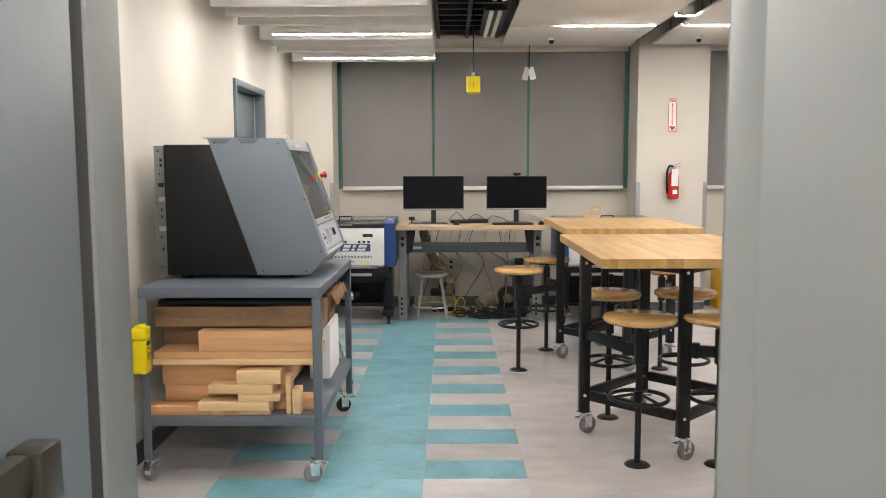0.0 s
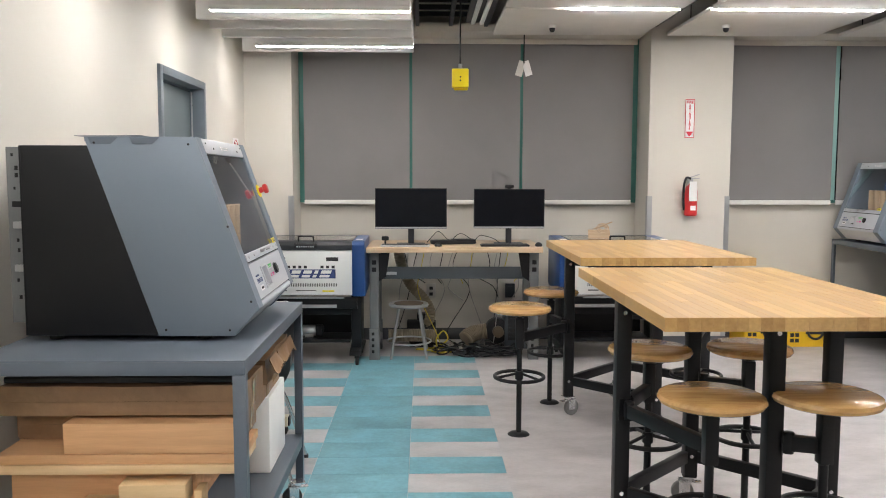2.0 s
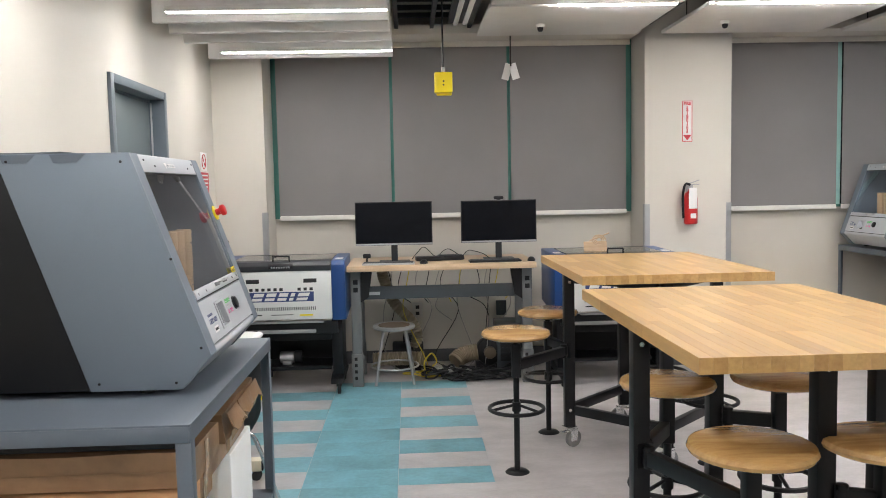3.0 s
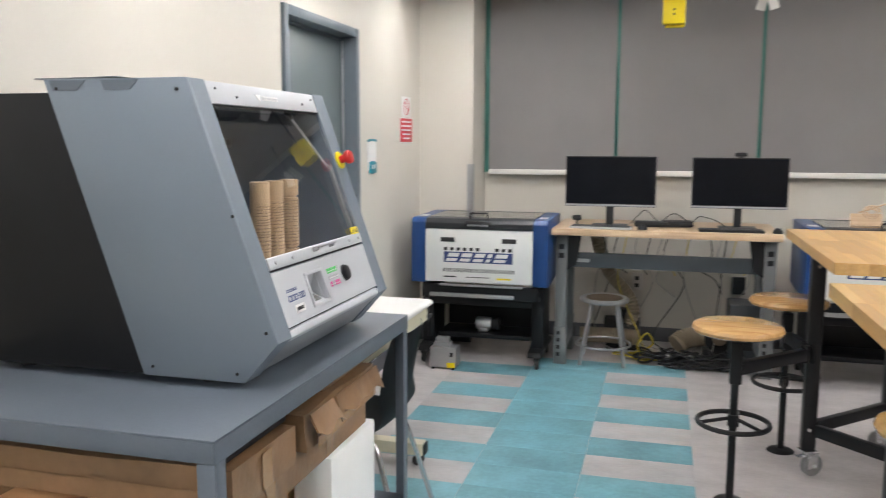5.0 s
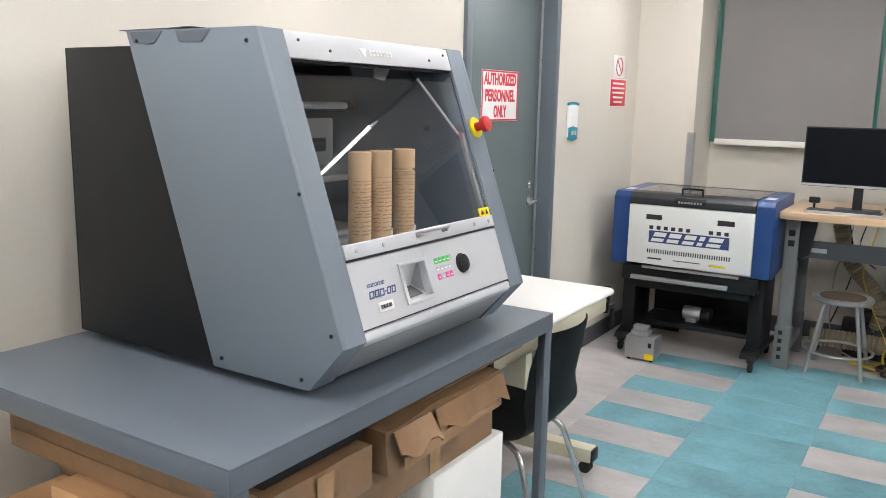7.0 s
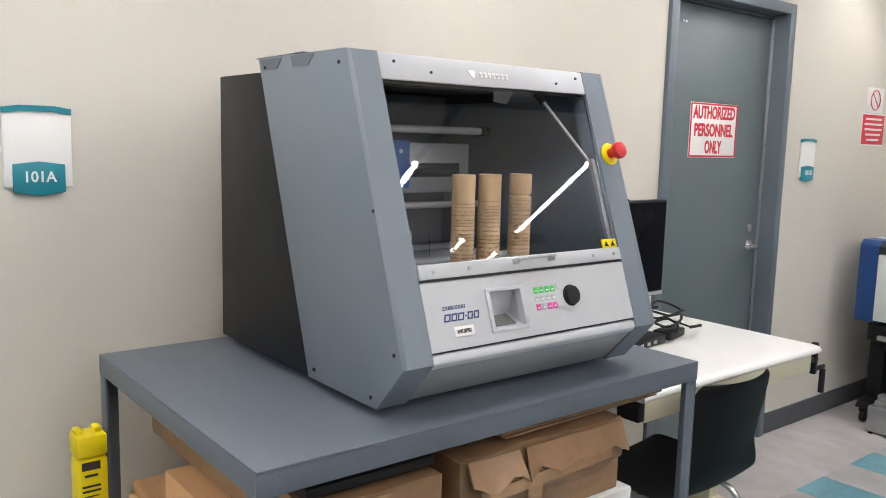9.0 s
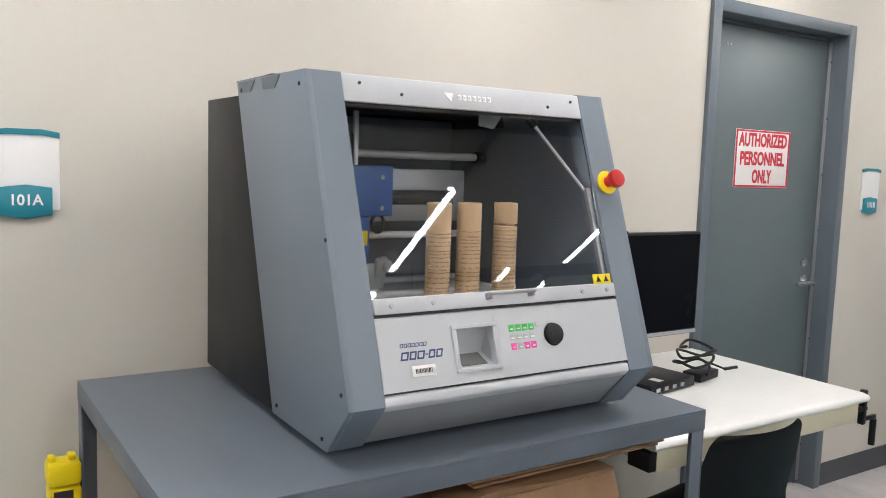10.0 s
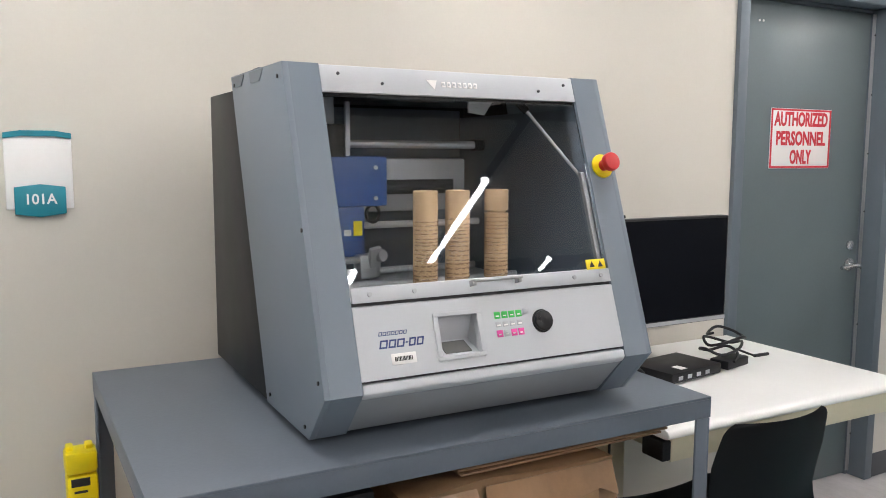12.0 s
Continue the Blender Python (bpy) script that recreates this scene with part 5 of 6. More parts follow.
# ---- computer bench ----
bench = thing("computer_bench", "grey steel bench with a pale wooden top", "workbench", (0.245, 8.10, 0))
part("benchtop", box(-0.72, 0.72, 0, 0.76, 0.912, 0.956, 0.004), BENCHWOOD, bench, "pale wood benchtop")
for s in (-1, 1):
    x0 = s * 0.665
    part("upright", join(box(x0 - 0.038, x0 + 0.038, 0.13, 0.19, 0.02, 0.90, 0.004), box(x0 - 0.038, x0 + 0.038, 0.56, 0.62, 0.02, 0.90, 0.004), box(x0 - 0.038, x0 + 0.038, 0.191, 0.559, 0.10, 0.16, 0.003),
                         box(x0 - 0.045, x0 + 0.045, 0.08, 0.66, 0.9005, 0.9115)), BENCH_STEEL, bench, "grey punched steel upright")
    part("foot", box(x0 - 0.043, x0 + 0.043, 0.124, 0.196, 0.0, 0.26, 0.003), BENCH_STEEL, bench)
    part("foot", box(x0 - 0.043, x0 + 0.043, 0.554, 0.626, 0.0, 0.26, 0.003), BENCH_STEEL, bench)
    for k in range(4):
        part("slot", box(x0 - 0.022, x0 + 0.0, 0.122, 0.1242, 0.06 + 0.05 * k, 0.085 + 0.05 * k), BLACK_STEEL, bench)
    for z in (0.76, 0.82):
        part("socket", box(x0 - 0.018, x0 + 0.018, 0.127, 0.1302, z - 0.018, z + 0.018, 0.002), BLACK_PLASTIC, bench)
    part("knee_bracket", move(prism([(0.0, 0.9), (-0.09 * s, 0.9), (-0.06 * s, 0.70), (0.0, 0.66)], "y", 0.14, 0.175), Matrix.Translation((x0 - s * 0.039, 0, 0))), BLACK_STEEL, bench)
part("cross_beam", box(-0.625, 0.625, 0.1915, 0.2265, 0.675, 0.775, 0.004), BEAM_STEEL, bench, "dark steel cross beam")
part("beam_label", box(-0.58, -0.48, 0.190, 0.1913, 0.71, 0.735), GREY_KEY, bench)


def monitor(x, y, z, w, h, label, rz=0, camera_clip=False, foot=0.24, dx=0.0):
    m = thing("monitor", label, "monitor", (x, y, z), rz, "computer monitors")
    b = 0.135
    part("bezel", box(-w / 2, w / 2, 0.0, 0.035, b, b + h, 0.004), BLACK_PLASTIC, m)
    part("screen", box(-w / 2 + 0.008, w / 2 - 0.008, -0.0016, -0.0002, b + 0.02, b + h - 0.008), SCREEN, m, "dark glossy screen, off")
    part("lower_edge", box(-w / 2 + 0.002, w / 2 - 0.002, -0.0022, -0.0003, b + 0.003, b + 0.016), GREY_KEY, m, "grey lower edge")
    part("stand", join(box(dx - 0.025, dx + 0.025, 0.036, 0.055, 0.006, b + h * 0.5, 0.004), box(dx - 0.06, dx + 0.06, 0.0355, 0.045, b + 0.08, b + 0.2)), LASER_DARK, m)
    part("stand_foot", box(dx - foot / 2, dx + foot / 2, -0.07, 0.13, 0.0, 0.010, 0.004), LASER_DARK, m)
    if camera_clip:
        part("webcam", join(box(-0.04, 0.04, -0.02, 0.012, b + h + 0.006, b + h + 0.034, 0.012), box(-0.015, 0.015, 0.0, 0.04, b + h + 0.0005, b + h + 0.007)), BLACK_PLASTIC, m, "black webcam")
    return m


monitor(-0.115, 8.335, 0.9565, 0.60, 0.34, "black flat computer monitor on the bench, off")
monitor(0.715, 8.40, 0.9565, 0.60, 0.335, "black flat computer monitor with a webcam, off", 0, True)
for x, y, rz, c in ((-0.16, 8.20, -2, GREY_KEY), (0.66, 8.22, 1, BLACK_PLASTIC)):
    kb = thing("keyboard", "flat slim computer keyboard on the bench", "keyboard", (x, y, 0.9565), rz, "keyboards")
    part("body", box(-0.2, 0.2, -0.06, 0.06, 0, 0.014, 0.004), c, kb)
    for r in range(4):
        part("key_row", box(-0.19, 0.19, -0.05 + 0.026 * r, -0.03 + 0.026 * r, 0.0142, 0.018, 0.001), LASER_DARK, kb)
for x, y, w, l, h in ((0.16, 8.42, 0.22, 0.12, 0.035), (0.33, 8.46, 0.2, 0.13, 0.04)):
    pc = thing("mini_computer", "small black computer box on the bench", "computer", (x, y, 0.9565), 4)
    part("case", box(-w / 2, w / 2, -l / 2, l / 2, 0.003, h, 0.006), BLACK_PLASTIC, pc)
    part("foot", box(-w / 2 + 0.02, w / 2 - 0.02, -l / 2 + 0.02, l / 2 - 0.02, 0, 0.003), RUBBER, pc)
for x, y in ((0.11, 8.19), (0.94, 8.2)):
    ms = thing("mouse", "black computer mouse on the bench", "mouse", (x, y, 0.9565))
    part("shell", lathe([(0, 0.034), (0.015, 0.032), (0.027, 0.02), (0.032, 0.004), (0.03, 0), (0, 0)], 16), BLACK_PLASTIC, ms)
wc = thing("desk_webcam", "small black webcam standing on the bench", "webcam", (-0.33, 8.31, 0.9565))
part("foot", cyl((0, 0, 0), (0, 0, 0.012), 0.028, 16, bevel=0.003), BLACK_PLASTIC, wc)
part("head", join(cyl((0, 0, 0.012), (0, 0, 0.04), 0.007, 8), box(-0.03, 0.03, -0.015, 0.015, 0.04, 0.075, 0.008)), BLACK_PLASTIC, wc)


def cable(name, pts, r, material, label):
    ob = part(name, tube(bend(pts, 5), r, 6), material)
    return tagged(ob, label, "cable", "loose cables")


rnd = random.Random(5)
for i in range(15):
    x = -0.2 + i * 0.075 + rnd.uniform(-0.03, 0.03)
    y = 8.70 + rnd.uniform(-0.08, 0.12)
    low = rnd.choice((0.02, 0.02, 0.45, 0.6))
    cable("cable", [(x, y, 0.905), (x + rnd.uniform(-0.06, 0.06), y, 0.72), (x + rnd.uniform(-0.1, 0.1), y + 0.02, 0.5 + low * 0.3), (x + rnd.uniform(-0.12, 0.12), y - 0.02, low + 0.1), (x + rnd.uniform(-0.1, 0.16), y - 0.06, low)],
          0.004, (BLACK_PLASTIC, WIRE_GREY, BLACK_PLASTIC, WIRE_YELLOW, WIRE_GREY)[i % 5], "thin cable hanging under the bench")
for i in range(3):
    x = 0.02 + i * 0.2
    cable("cable", [(x, 8.5, 0.965), (x + 0.05, 8.53, 1.02), (x + 0.10, 8.5, 1.06 - 0.02 * i), (x + 0.17, 8.46, 1.0), (x + 0.22, 8.44, 0.966)], 0.003, BLACK_PLASTIC, "thin black cable looped on the bench")
for i in range(3):
    pts = [(0.0 + 0.15 * i + 0.11 * math.cos(k * 1.1 + i) + k * 0.012, 8.52 + 0.07 * math.sin(k * 1.1 + i), 0.012 + 0.006 * (k % 5)) for k in range(20)]
    cable("cable_coil", pts, 0.006, (WIRE_YELLOW, BLACK_PLASTIC, BLACK_PLASTIC)[i], ("yellow cable coiled on the floor", "black cable heap on the floor", "black cable heap on the floor")[i])
for i in range(2):
    pts = [(0.35 + 0.14 * i + 0.14 * math.cos(k * 1.3 + i) + k * 0.01, 8.36 + 0.07 * math.sin(k * 1.7 + i), 0.012 + 0.008 * (k % 6)) for k in range(24)]
    cable("cable_coil", pts, 0.007, BLACK_PLASTIC, "black cable heap on the floor")
cable("cable_coil", [(0.12, 8.5, 0.01), (0.1, 8.48, 0.12), (0.16, 8.47, 0.2), (0.2, 8.5, 0.12), (0.12, 8.52, 0.04), (0.2, 8.46, 0.01)], 0.007, WIRE_YELLOW, "yellow cable loop on the floor")


def corrugated(pts, r, pitch=0.022):
    """One bent hose whose radius swells and narrows along its length."""
    line = bend(pts, 9)
    path, rest = [line[0]], 0.0
    for a, b in zip(line, line[1:]):
        n = max(1, round((b - a).length / (pitch / 4)))
        path += [a.lerp(b, (q + 1) / n) for q in range(n)]
    bm = tube(path, r, 16)
    bm.verts.ensure_lookup_table()
    for i, p in enumerate(path):
        k = 0.94 + 0.06 * math.sin(i * math.pi / 2)
        for v in bm.verts[i * 16:i * 16 + 16]:
            v.co = Vector(p) + (v.co - Vector(p)) * k
    return bm


def ribbed(name, pts, r, material, label):
    return tagged(part(name, corrugated(pts, r), material), label, "duct")


ribbed("exhaust_duct", [(-0.24, 8.85, 0.90), (-0.22, 8.82, 0.78), (-0.14, 8.80, 0.58), (0.0, 8.79, 0.42), (0.05, 8.78, 0.30), (0.02, 8.78, 0.17), (0.0, 8.77, 0.07)], 0.05, DUCT, "tan ribbed flexible exhaust duct behind the bench")
ribbed("exhaust_duct", [(-0.32, 8.62, 0.13), (-0.1, 8.64, 0.13), (0.1, 8.66, 0.12)], 0.06, DUCT, "tan ribbed flexible duct lying on the floor")
fan = thing("exhaust_blower", "dark exhaust blower with a tan duct stub on the floor", "blower", (0.60, 8.72, 0))
part("scroll", join(cyl((0.05, -0.06, 0.16), (0.05, 0.06, 0.16), 0.11, 28, bevel=0.01), box(-0.06, 0.16, -0.06, 0.06, 0.0, 0.06, 0.005)), BLACK_PLASTIC, fan)
part("duct_stub", corrugated([(-0.045, 0, 0.15), (-0.12, 0, 0.14), (-0.19, -0.02, 0.12), (-0.24, -0.06, 0.085)], 0.075), DUCT, fan, "tan ribbed duct stub")
part("motor", cyl((0.05, -0.061, 0.16), (0.05, -0.12, 0.16), 0.05, 18, bevel=0.006), BROWN, fan)
part("grey_box", box(0.17, 0.36, -0.02, 0.1, 0.02, 0.34, 0.008), LASER_DARK, fan)
flt = thing("dust_filter", "dark grey filter unit on the floor under the bench", "filter unit", (0.84, 8.78, 0))
part("case", box(-0.13, 0.13, -0.13, 0.16, 0.0, 0.40, 0.012), BEAM_STEEL, flt)
part("grille", box(-0.10, 0.10, -0.1325, -0.1305, 0.08, 0.30, 0.001), INK, flt)
for q in range(5):
    part("grille_bar", box(-0.10, 0.10, -0.1345, -0.1327, 0.10 + 0.04 * q, 0.115 + 0.04 * q), LASER_DARK, flt)
pmp = thing("water_pump", "black pump unit standing behind the stool", "pump", (-0.02, 8.82, 0))
part("body", join(cyl((-0.14, 0, 0.14), (0.12, 0, 0.14), 0.10, 20, bevel=0.012), box(-0.12, 0.10, -0.08, 0.08, 0.0, 0.06, 0.005)), BLACK_PLASTIC, pmp)
part("junction_box", box(-0.05, 0.06, -0.05, 0.05, 0.235, 0.30, 0.006), BLACK_PLASTIC, pmp)
for i in range(4):
    rr = random.Random(40 + i)
    cable("cable_coil", [(0.22 + 0.16 * i + 0.13 * math.cos(k * 1.15 + i) + rr.uniform(-0.02, 0.02), 8.47 + 0.10 * math.sin(k * 1.4 + 2 * i), 0.012 + 0.011 * (k % 7)) for k in range(26)], 0.008, BLACK_PLASTIC, "black cable heap on the floor")
pst = thing("power_strip", "black power strip among the cables on the floor", "power strip", (0.42, 8.44, 0), 8)
part("bar", box(-0.16, 0.16, -0.025, 0.025, 0, 0.04, 0.006), BLACK_PLASTIC, pst)
for q in range(4):
    part("plug", box(-0.13 + 0.075 * q, -0.09 + 0.075 * q, -0.02, 0.02, 0.0402, 0.075, 0.005), BLACK_PLASTIC if q % 2 else WIRE_GREY, pst)
for x, z in ((0.06, 0.40), (0.80, 0.40), (-0.62, 0.5)):
    o = thing("wall_outlet", "grey metal wall outlet box under the window", "outlet", (x, REC, z))
    part("plate", box(-0.045, 0.045, -0.03, 0, 0, 0.13, 0.004), OUTLET_MAT if x < 0.5 else LASER_DARK, o)
    for z0 in (0.02, 0.075):
        part("socket", box(-0.016, 0.016, -0.0325, -0.0302, z0, z0 + 0.03), LASER_DARK, o)

stl = thing("metal_stool", "round grey metal stool with a foot ring", "stool", (-0.135, 8.39, 0))
part("seat", lathe([(0, 0.425), (0.14, 0.425), (0.162, 0.428), (0.168, 0.438), (0.166, 0.452), (0.155, 0.46), (0.13, 0.452), (0, 0.450)], 36), ALU, stl)
part("seat_pad", lathe([(0, 0.4505), (0.125, 0.4525), (0.125, 0.457), (0, 0.456)], 32), BROWN, stl, "worn brown seat disc")
for a in (0.75, 2.35, 3.95, 5.5):
    c, s = math.cos(a), math.sin(a)
    part("leg", tube([(0.12 * c, 0.12 * s, 0.425), (0.215 * c, 0.215 * s, 0.0)], 0.012, 10), ALU, stl)
part("foot_ring", tube([(0.188 * math.cos(a * math.pi / 16), 0.188 * math.sin(a * math.pi / 16), 0.13) for a in range(32)], 0.008, 8, True), ALU, stl)


# ---- white desk with crank, chair ----
def crank_desk(at, w, l, label):
    """Front edge at local x=0, the desk runs to -w; y from 0 to l."""
    d = thing("crank_desk", label, "desk", at, 0, "white crank desks")
    part("desktop", prism([(-w, 0.752), (-0.012, 0.752), (0.0, 0.758), (0.002, 0.766), (-0.004, 0.776), (-0.02, 0.781), (-w, 0.781)], "y", 0, l, 0.004), DESK_WHITE, d, "white laminate top with a rounded edge")
    part("apron", box(-0.05, -0.02, 0.03, l - 0.03, 0.685, 0.751, 0.003), CREAM, d, "cream steel apron")
    part("apron", box(-w + 0.02, -w + 0.05, 0.03, l - 0.03, 0.685, 0.751, 0.003), CREAM, d)
    part("apron_end", box(-w + 0.051, -0.051, 0.03, 0.06, 0.70, 0.751), CREAM, d)
    part("apron_end", box(-w + 0.051, -0.051, l - 0.06, l - 0.03, 0.70, 0.751), CREAM, d)
    for y in (0.11, l - 0.11):
        part("column", join(box(-w / 2 - 0.05, -w / 2 + 0.05, y - 0.03, y + 0.03, 0.10, 0.684, 0.005)), CREAM, d, "cream steel column")
        part("foot_bar", join(box(-w + 0.03, -0.01, y - 0.035, y + 0.035, 0.055, 0.115, 0.006)), CREAM, d, "cream foot bar")
        part("foot_cap", box(-0.0095, 0.0, y - 0.032, y + 0.032, 0.058, 0.112, 0.004), BLACK_PLASTIC, d)
        for x in (-0.04, -w + 0.08):
            part("caster", join(cyl((x, y - 0.022, 0.026), (x, y - 0.004, 0.026), 0.026, 16, bevel=0.004), cyl((x, y + 0.004, 0.026), (x, y + 0.022, 0.026), 0.026, 16, bevel=0.004), box(x - 0.012, x + 0.012, y - 0.02, y + 0.02, 0.04, 0.0545)), RUBBER, d, "black twin caster")
    part("crank", join(cyl((-0.045, l - 0.03, 0.715), (-0.045, l + 0.055, 0.715), 0.010, 10), box(-0.056, -0.034, l + 0.03, l + 0.05, 0.66, 0.78, 0.004),
                       box(-0.052, -0.04, l + 0.051, l + 0.125, 0.668, 0.684, 0.004)), BLACK_PLASTIC, d, "black crank")
    part("crank_handle", cyl((-0.046, l + 0.115, 0.667), (-0.046, l + 0.115, 0.575), 0.011, 12, bevel=0.002), BLACK_PLASTIC, d)
    part("crank_box", box(-0.10, -0.02, 0.0, 0.0295, 0.69, 0.745, 0.004), BLACK_PLASTIC, d)
    return d


def shell_chair(at, rz, label):
    """Faces +x."""
    c = thing("shell_chair", label, "chair", at, rz, "black shell chairs")
    prof = [(0.23, 0.425), (0.20, 0.452), (0.08, 0.448), (-0.08, 0.437), (-0.155, 0.45), (-0.19, 0.50), (-0.205, 0.58), (-0.225, 0.70), (-0.245, 0.79), (-0.25, 0.815)]
    width = [0.185, 0.212, 0.225, 0.222, 0.215, 0.205, 0.205, 0.215, 0.20, 0.165]

    def back(z):
        return min(1, max(0, (z - 0.44) / 0.16)) ** 2 * (3 - 2 * min(1, max(0, (z - 0.44) / 0.16)))
    bm = bmesh.new()
    rows = []
    for (x, z), w in zip([(q.x, q.z) for q in bend([(p[0], 0, p[1]) for p in prof], 3)], np.interp(np.linspace(0, 9, 28), range(10), width)):
        rows.append([bm.verts.new((x + 0.04 * back(z) * (j / 6 - 1) ** 2, (j / 6 - 1) * w, z + 0.018 * (1 - back(z)) * (j / 6 - 1) ** 2)) for j in range(13)])
    for a, b in zip(rows, rows[1:]):
        for j in range(12):
            bm.faces.new((a[j], a[j + 1], b[j + 1], b[j]))
    bmesh.ops.solidify(bm, geom=bm.faces[:], thickness=0.007)
    part("shell", bm, BLACK_PLASTIC, c, "black moulded seat shell")
    for s in (-1, 1):
        part("front_leg", tube(bend([(0.0, s * 0.15, 0.43), (0.15, s * 0.17, 0.41), (0.19, s * 0.19, 0.33), (0.23, s * 0.225, 0.01)], 5), 0.011, 10), CHROME, c, "chrome front leg")
        part("rear_leg", tube(bend([(0.0, s * 0.13, 0.425), (-0.12, s * 0.16, 0.40), (-0.17, s * 0.18, 0.30), (-0.25, s * 0.225, 0.01)], 5), 0.011, 10), CHROME, c, "chrome rear leg")
        for x in (0.23, -0.25):
            part("glide", cyl((x, s * 0.225, 0), (x, s * 0.225, 0.02), 0.014, 12), RUBBER, c)
    return c


crank_desk((-0.80, 5.36, 0), 0.745, 1.02, "white laminate desk on cream legs with a black crank")
shell_chair((-0.90, 5.64, 0), 180, "black plastic shell chair on chrome legs tucked under the desk")
crank_desk((4.56, 6.88, 0), 0.82, 0.98, "white laminate desk on cream legs by the end wall")
shell_chair((3.96, 7.32, 0), 20, "black plastic shell chair on chrome legs by the white desk")
monitor(-1.30, 5.785, 0.782, 0.62, 0.366, "black flat computer monitor standing on the white desk", 90, False, 0.2, -0.16)
pc = thing("mini_computer", "small black computer on the white desk", "computer", (-1.21, 5.78, 0.782), 8)
part("case", box(-0.09, 0.09, -0.13, 0.12, 0.003, 0.036, 0.004), BLACK_PLASTIC, pc)
part("foot", box(-0.07, 0.07, -0.1, 0.1, 0.0, 0.003), RUBBER, pc)
part("vent", box(0.0905, 0.0915, -0.12, 0.10, 0.006, 0.010), INK, pc)
part("label", box(0.03, 0.07, -0.06, -0.03, 0.0362, 0.0368), PAPER, pc, "small white label")
for i in range(4):
    part("port", box(0.0905, 0.092, -0.10 + 0.045 * i, -0.08 + 0.045 * i, 0.012, 0.024), GREY_KEY, pc)
ps = thing("power_brick", "black power brick with its cable on the white desk", "power supply", (-1.20, 6.02, 0.782), 12)
part("brick", box(-0.035, 0.035, -0.07, 0.06, 0, 0.03, 0.005), BLACK_PLASTIC, ps)
pts = [(0.0 + 0.06 * math.cos(k * 0.9), -0.08 + 0.075 * math.sin(k * 0.9) + 0.003 * k, 0.037 + 0.004 * k + 0.01 * (k % 3)) for k in range(20)]
part("cable", tube(bend(pts, 4), 0.005, 6), BLACK_PLASTIC, ps)
part("plug", join(cyl((0.06, 0.05, 0.036), (0.07, 0.12, 0.034), 0.006, 8), tube(bend([(0.02, 0.0, 0.06), (0.04, 0.02, 0.05), (0.06, 0.05, 0.036)], 4), 0.004, 6)), BLACK_PLASTIC, ps)
mm = thing("mouse", "black computer mouse on the white desk", "mouse", (-1.22, 5.62, 0.782))
part("shell", lathe([(0, 0.036), (0.018, 0.033), (0.03, 0.02), (0.034, 0.004), (0.03, 0), (0, 0)], 16), BLACK_PLASTIC, mm)
cable("cable", [(-1.1, 5.42, 0.70), (-1.08, 5.40, 0.5), (-1.1, 5.41, 0.3), (-1.05, 5.43, 0.15)], 0.004, BLACK_PLASTIC, "thin black cable hanging from the desk")
tray = thing("cutting_sheet", "brown perforated cut-out sheet on the white desk", "cut sheet", (4.22, 7.45, 0.782), 3)
part("sheet", box(-0.3, 0.3, -0.3, 0.3, 0, 0.012, 0.002), CARVED, tray)
for i in range(5):
    for j in range(4):
        part("cut_out", cyl((-0.22 + 0.11 * i, -0.2 + 0.13 * j, 0.0122), (-0.22 + 0.11 * i, -0.2 + 0.13 * j, 0.014), 0.035, 12), PAPER if (i + j) % 2 else CARVED_DARK, tray)
sb = thing("parts_box", "small wooden parts box on the far cart", "box", (4.0, 8.06, 0.9525))
part("box", box(-0.06, 0.06, -0.04, 0.04, 0, 0.05, 0.003), BENCHWOOD, sb)
part("knob", join(cyl((-0.03, 0, 0.05), (-0.03, 0, 0.075), 0.02, 14), cyl((0.03, 0, 0.05), (0.03, 0, 0.065), 0.018, 14)), BROWN, sb)

# ---- back wall fittings ----
ex = thing("fire_extinguisher", "red fire extinguisher with a black hose on the pier", "extinguisher", (2.325, PIER - 0.075, 1.19))
part("cylinder", lathe([(0, 0), (0.045, 0), (0.055, 0.012), (0.055, 0.22), (0.045, 0.255), (0.02, 0.275), (0.018, 0.29), (0, 0.29)], 28), RED, ex)
part("label", join(box(-0.035, 0.035, -0.0575, -0.0555, 0.13, 0.255, 0.0005)), PAPER, ex, "white label and tag")
part("tag", box(-0.034, 0.03, -0.062, -0.0605, 0.20, 0.30), PAPER, ex, "white inspection tag")
part("valve", join(cyl((0, 0, 0.29), (0, 0, 0.33), 0.018, 14), move(box(-0.02, 0.075, -0.009, 0.009, 0, 0.008, 0.002), pose(0, 0, 0.335, 0, -18, 0)), box(-0.01, 0.07, -0.009, 0.009, 0.322, 0.33, 0.002)), ALU, ex)
part("hose", tube(bend([(-0.01, -0.01, 0.325), (-0.05, -0.02, 0.33), (-0.07, -0.02, 0.26), (-0.068, -0.01, 0.14), (-0.06, 0, 0.05)]), 0.010, 8), BLACK_PLASTIC, ex, "black hose")
part("bracket", box(-0.02, 0.02, 0.056, 0.0745, 0.02, 0.34, 0.003), ALU, ex)
part("icon_label", box(-0.02, 0.026, -0.0572, -0.0552, 0.05, 0.09), PAPER, ex)
xs = thing("extinguisher_sign", "narrow white sign with red letters and a down arrow", "wall sign", (2.32, PIER, 1.87))
part("board", box(-0.042, 0.042, -0.002, 0, 0, 0.335, 0.0008), PAPER, xs)
part("border", join(box(-0.042, -0.036, -0.0027, -0.002, 0, 0.335), box(0.036, 0.042, -0.0027, -0.002, 0, 0.335), box(-0.036, 0.036, -0.0027, -0.002, 0.329, 0.335), box(-0.036, 0.036, -0.0027, -0.002, 0, 0.006)), RED_INK, xs)
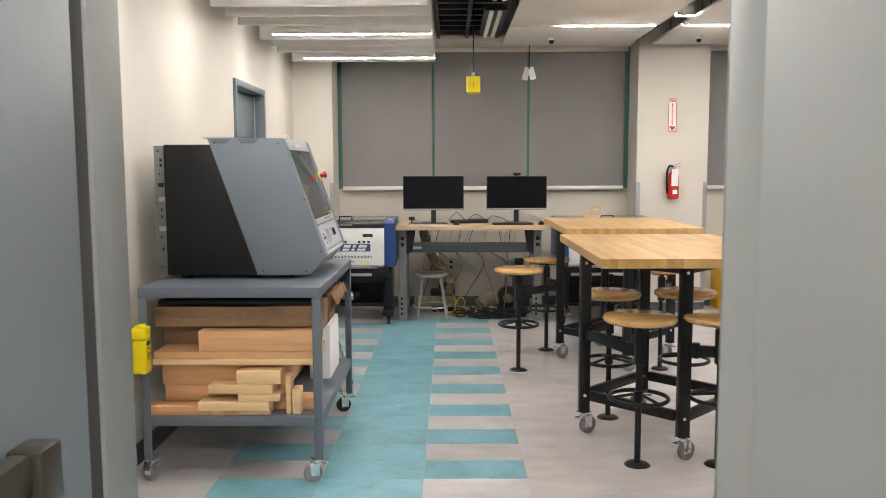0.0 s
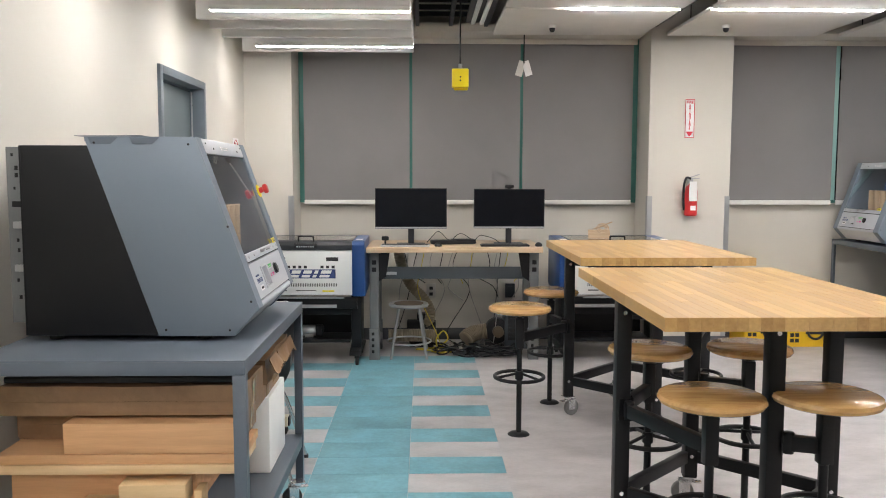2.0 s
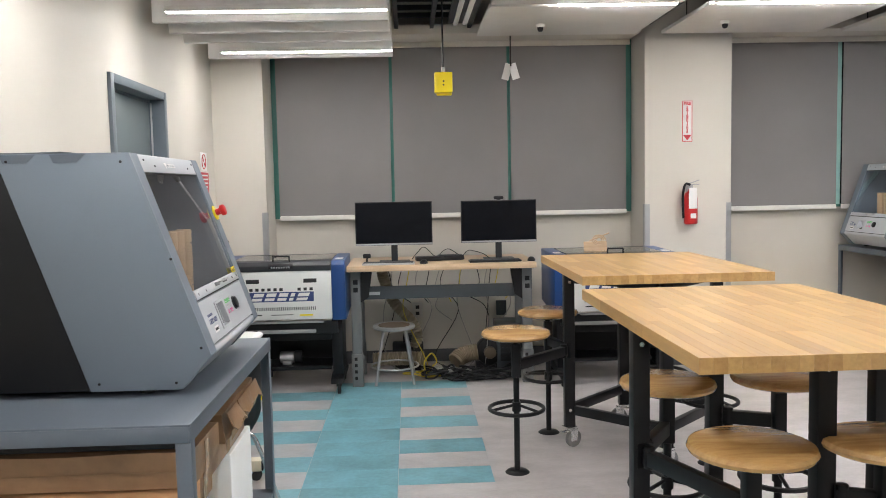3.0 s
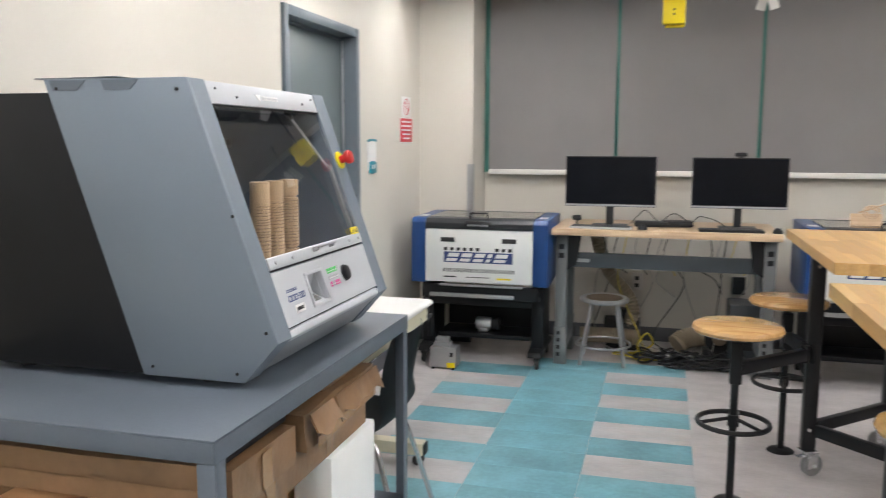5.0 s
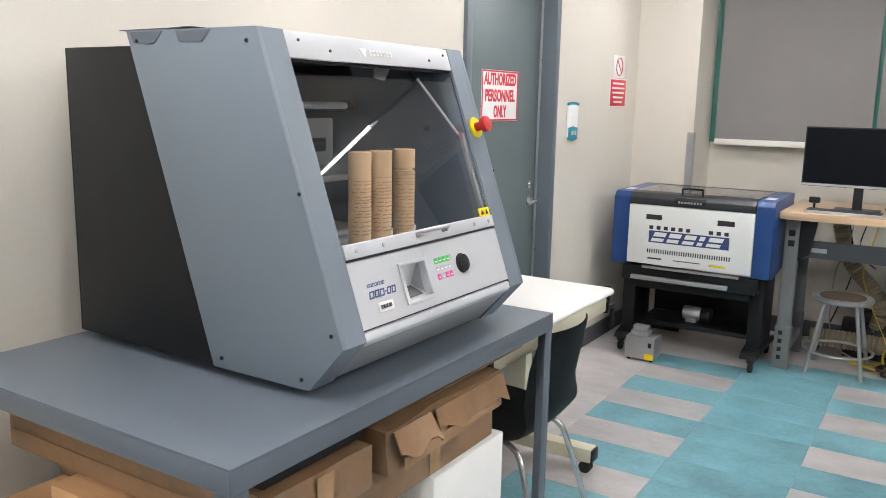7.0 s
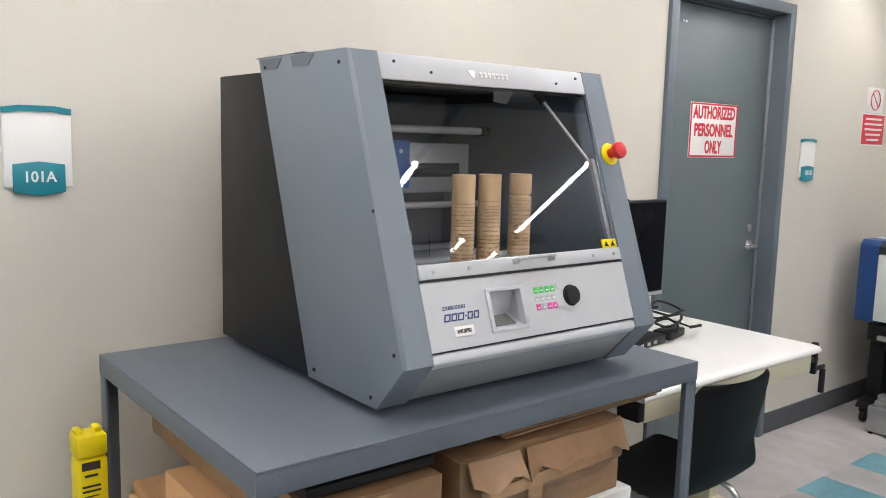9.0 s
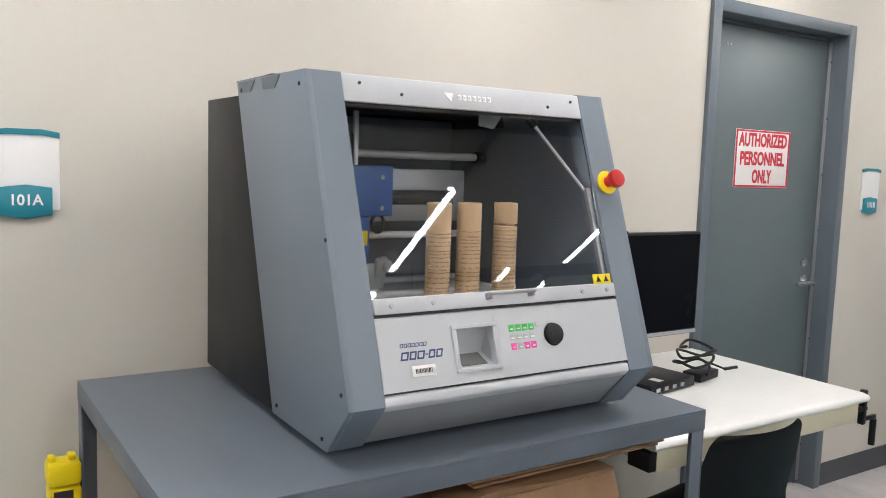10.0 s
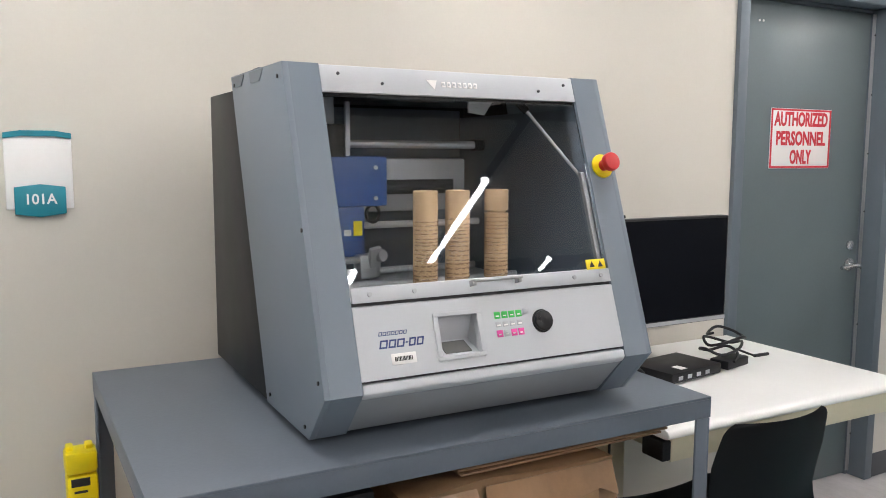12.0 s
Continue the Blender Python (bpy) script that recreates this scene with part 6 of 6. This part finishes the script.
lettering("word", "FIRE", 0.034, RED_INK, xs, Matrix.Translation((0, -0.0026, 0.310)) @ FACE_NY, width=0.062, bold=0.04)
for i, ch in enumerate("EXTINGUISHER"):
    lettering("letter", ch, 0.0245, RED_INK, xs, Matrix.Translation((0, -0.0026, 0.282 - 0.0185 * i)) @ FACE_NY, bold=0.05)
part("arrow", prism([(-0.034, 0.055), (0.034, 0.055), (0, 0.01)], "y", -0.0028, -0.002), RED_INK, xs, "red down arrow")

cord = thing("power_pendant", "yellow hanging power outlet box on a black cord", "power pendant", (0.255, 7.48, 2.165))
part("box", join(box(-0.06, 0.06, -0.035, 0.035, 0.0, 0.135, 0.008)), YELLOW, cord)
part("box_side", box(-0.045, 0.058, 0.0355, 0.06, -0.012, 0.12, 0.006), YELLOW, cord)
part("strain_relief", cyl((0, 0, 0.135), (0, 0, 0.17), 0.014, 12, bevel=0.003), GREY_KEY, cord)
part("cord", cyl((0, 0, 0.17), (0, 0, 1.136), 0.006, 8), BLACK_PLASTIC, cord)
for z in (0.05, 0.075):
    part("socket", cyl((0, -0.034, z), (0, -0.0365, z), 0.006, 12), INK, cord)
tg = thing("tag_pendant", "pale paper tags on a hanging black cord", "hanging tags", (0.845, 8.55, 2.39))
part("cord", cyl((0, 0, 0.10), (0, 0, 0.911), 0.005, 8), BLACK_PLASTIC, tg)
part("tag", move(box(-0.03, 0.03, -0.002, 0.002, -0.13, 0, 0.001), pose(-0.012, 0, 0.12, 8, 14, 10)), OUTLET_MAT, tg)
part("tag", move(box(-0.03, 0.03, -0.002, 0.002, -0.13, 0, 0.001), pose(0.012, 0.006, 0.12, -6, -16, -14)), PAPER, tg)


def tool_carton(x, y, w, d, h, label):
    c = thing("tool_carton", label, "carton", (x, y, 0), 0, "yellow cartons")
    part("body", box(-w / 2, w / 2, 0, d, 0, h, 0.003), YELLOW_CARD, c)
    part("flap_seam", box(-w / 2 + 0.005, w / 2 - 0.005, -0.0008, 0.0, h * 0.66, h * 0.665), INK, c)
    part("band", box(-w / 2 + 0.02, w / 2 - 0.02, -0.0012, 0.0002, h * 0.80, h * 0.95), INK, c, "black printed band")
    for i in range(6):
        part("band_block", box(-w / 2 + 0.04 + i * (w - 0.08) / 6, -w / 2 + 0.04 + (i + 0.6) * (w - 0.08) / 6, -0.0022, -0.001, h * 0.84, h * 0.92), YELLOW_CARD, c)
    part("icon", join(tube([(0.06 + 0.07 * math.cos(a * math.pi / 10), -0.002, h * 0.35 + 0.07 * math.sin(a * math.pi / 10)) for a in range(20)], 0.012, 6, True), box(-0.03, 0.16, -0.004, 0.0, h * 0.28, h * 0.34)), INK, c, "black printed tool picture")
    part("icon", join(*(box(-w / 2 + 0.03 + 0.045 * i, -w / 2 + 0.065 + 0.045 * i, -0.0015, 0.0, h * 0.1 + 0.05 * j, h * 0.1 + 0.035 + 0.05 * j) for i in range(2) for j in range(3))), INK, c)
    return c


tool_carton(3.07, 8.72, 0.36, 0.36, 0.43, "yellow printed cardboard tool carton on the floor")
tool_carton(3.47, 8.70, 0.40, 0.37, 0.41, "yellow printed cardboard tool carton with a tool picture")
gb = thing("bench_cabinet", "wooden-topped dark green steel bench near the entry", "workbench", (1.3, 2.2, 0))
part("benchtop", box(-0.43, 0.45, -0.42, 0.44, 0.757, 0.80, 0.004), BUTCHER, gb, "maple wooden top")
part("cabinet", box(-0.41, 0.43, -0.40, 0.42, 0.06, 0.756, 0.006), BENCH_GREEN, gb, "dark green steel cabinet")
part("plinth", box(-0.39, 0.41, -0.38, 0.40, 0, 0.06), BLACK_STEEL, gb)

# ---- small pieces last: floor tiles, table staves ----
TILE = {}
def tile(x, y, w, l, material, z=0.003):
    key = (round(w, 3), round(l, 3), material.name)
    if key not in TILE:
        TILE[key] = mesh_of("tile", box(-w / 2, w / 2, -l / 2, l / 2, -0.003, 0.0, 0.0008, 1), material, False)
    ob = new("tile", TILE[key])
    ob.parent = floor
    ob.location = (x, y, z)


y = 8.107
while y > 1.7:
    for q in range(2):
        tile(-0.335, y - 0.125 - 0.25 * q, 0.498, 0.249, FLOOR_TEAL)
    tile(0.168, y - 0.125, 0.504, 0.249, FLOOR_GREY)
    tile(0.168, y - 0.375, 0.504, 0.249, FLOOR_TEAL)
    tile(-0.838, y - 0.125, 0.504, 0.249, FLOOR_TEAL)
    tile(-0.838, y - 0.375, 0.504, 0.249, FLOOR_GREY)
    y -= 0.5
tile(-0.335, 8.232, 0.498, 0.249, FLOOR_TEAL)
tile(0.168, 8.232, 0.504, 0.249, FLOOR_TEAL)

STAVE = {}
rnd = random.Random(9)
for t, top, w, l, lens in TABLES:
    count = 25
    sw = w / count
    for i in range(count):
        order = list(lens)
        rnd.shuffle(order)
        y = -l / 2
        for L_ in order:
            key = (round(sw, 4), L_)
            if key not in STAVE:
                STAVE[key] = mesh_of("stave", box(-sw / 2 + 0.0001, sw / 2 - 0.0001, 0.0001, L_ - 0.0001, -0.045, 0.0, 0.0004, 1), BUTCHER, False)
            ob = new("stave", STAVE[key])
            ob.parent = top
            ob.location = (-w / 2 + sw * (i + 0.5), y, 1.08)
            y += L_
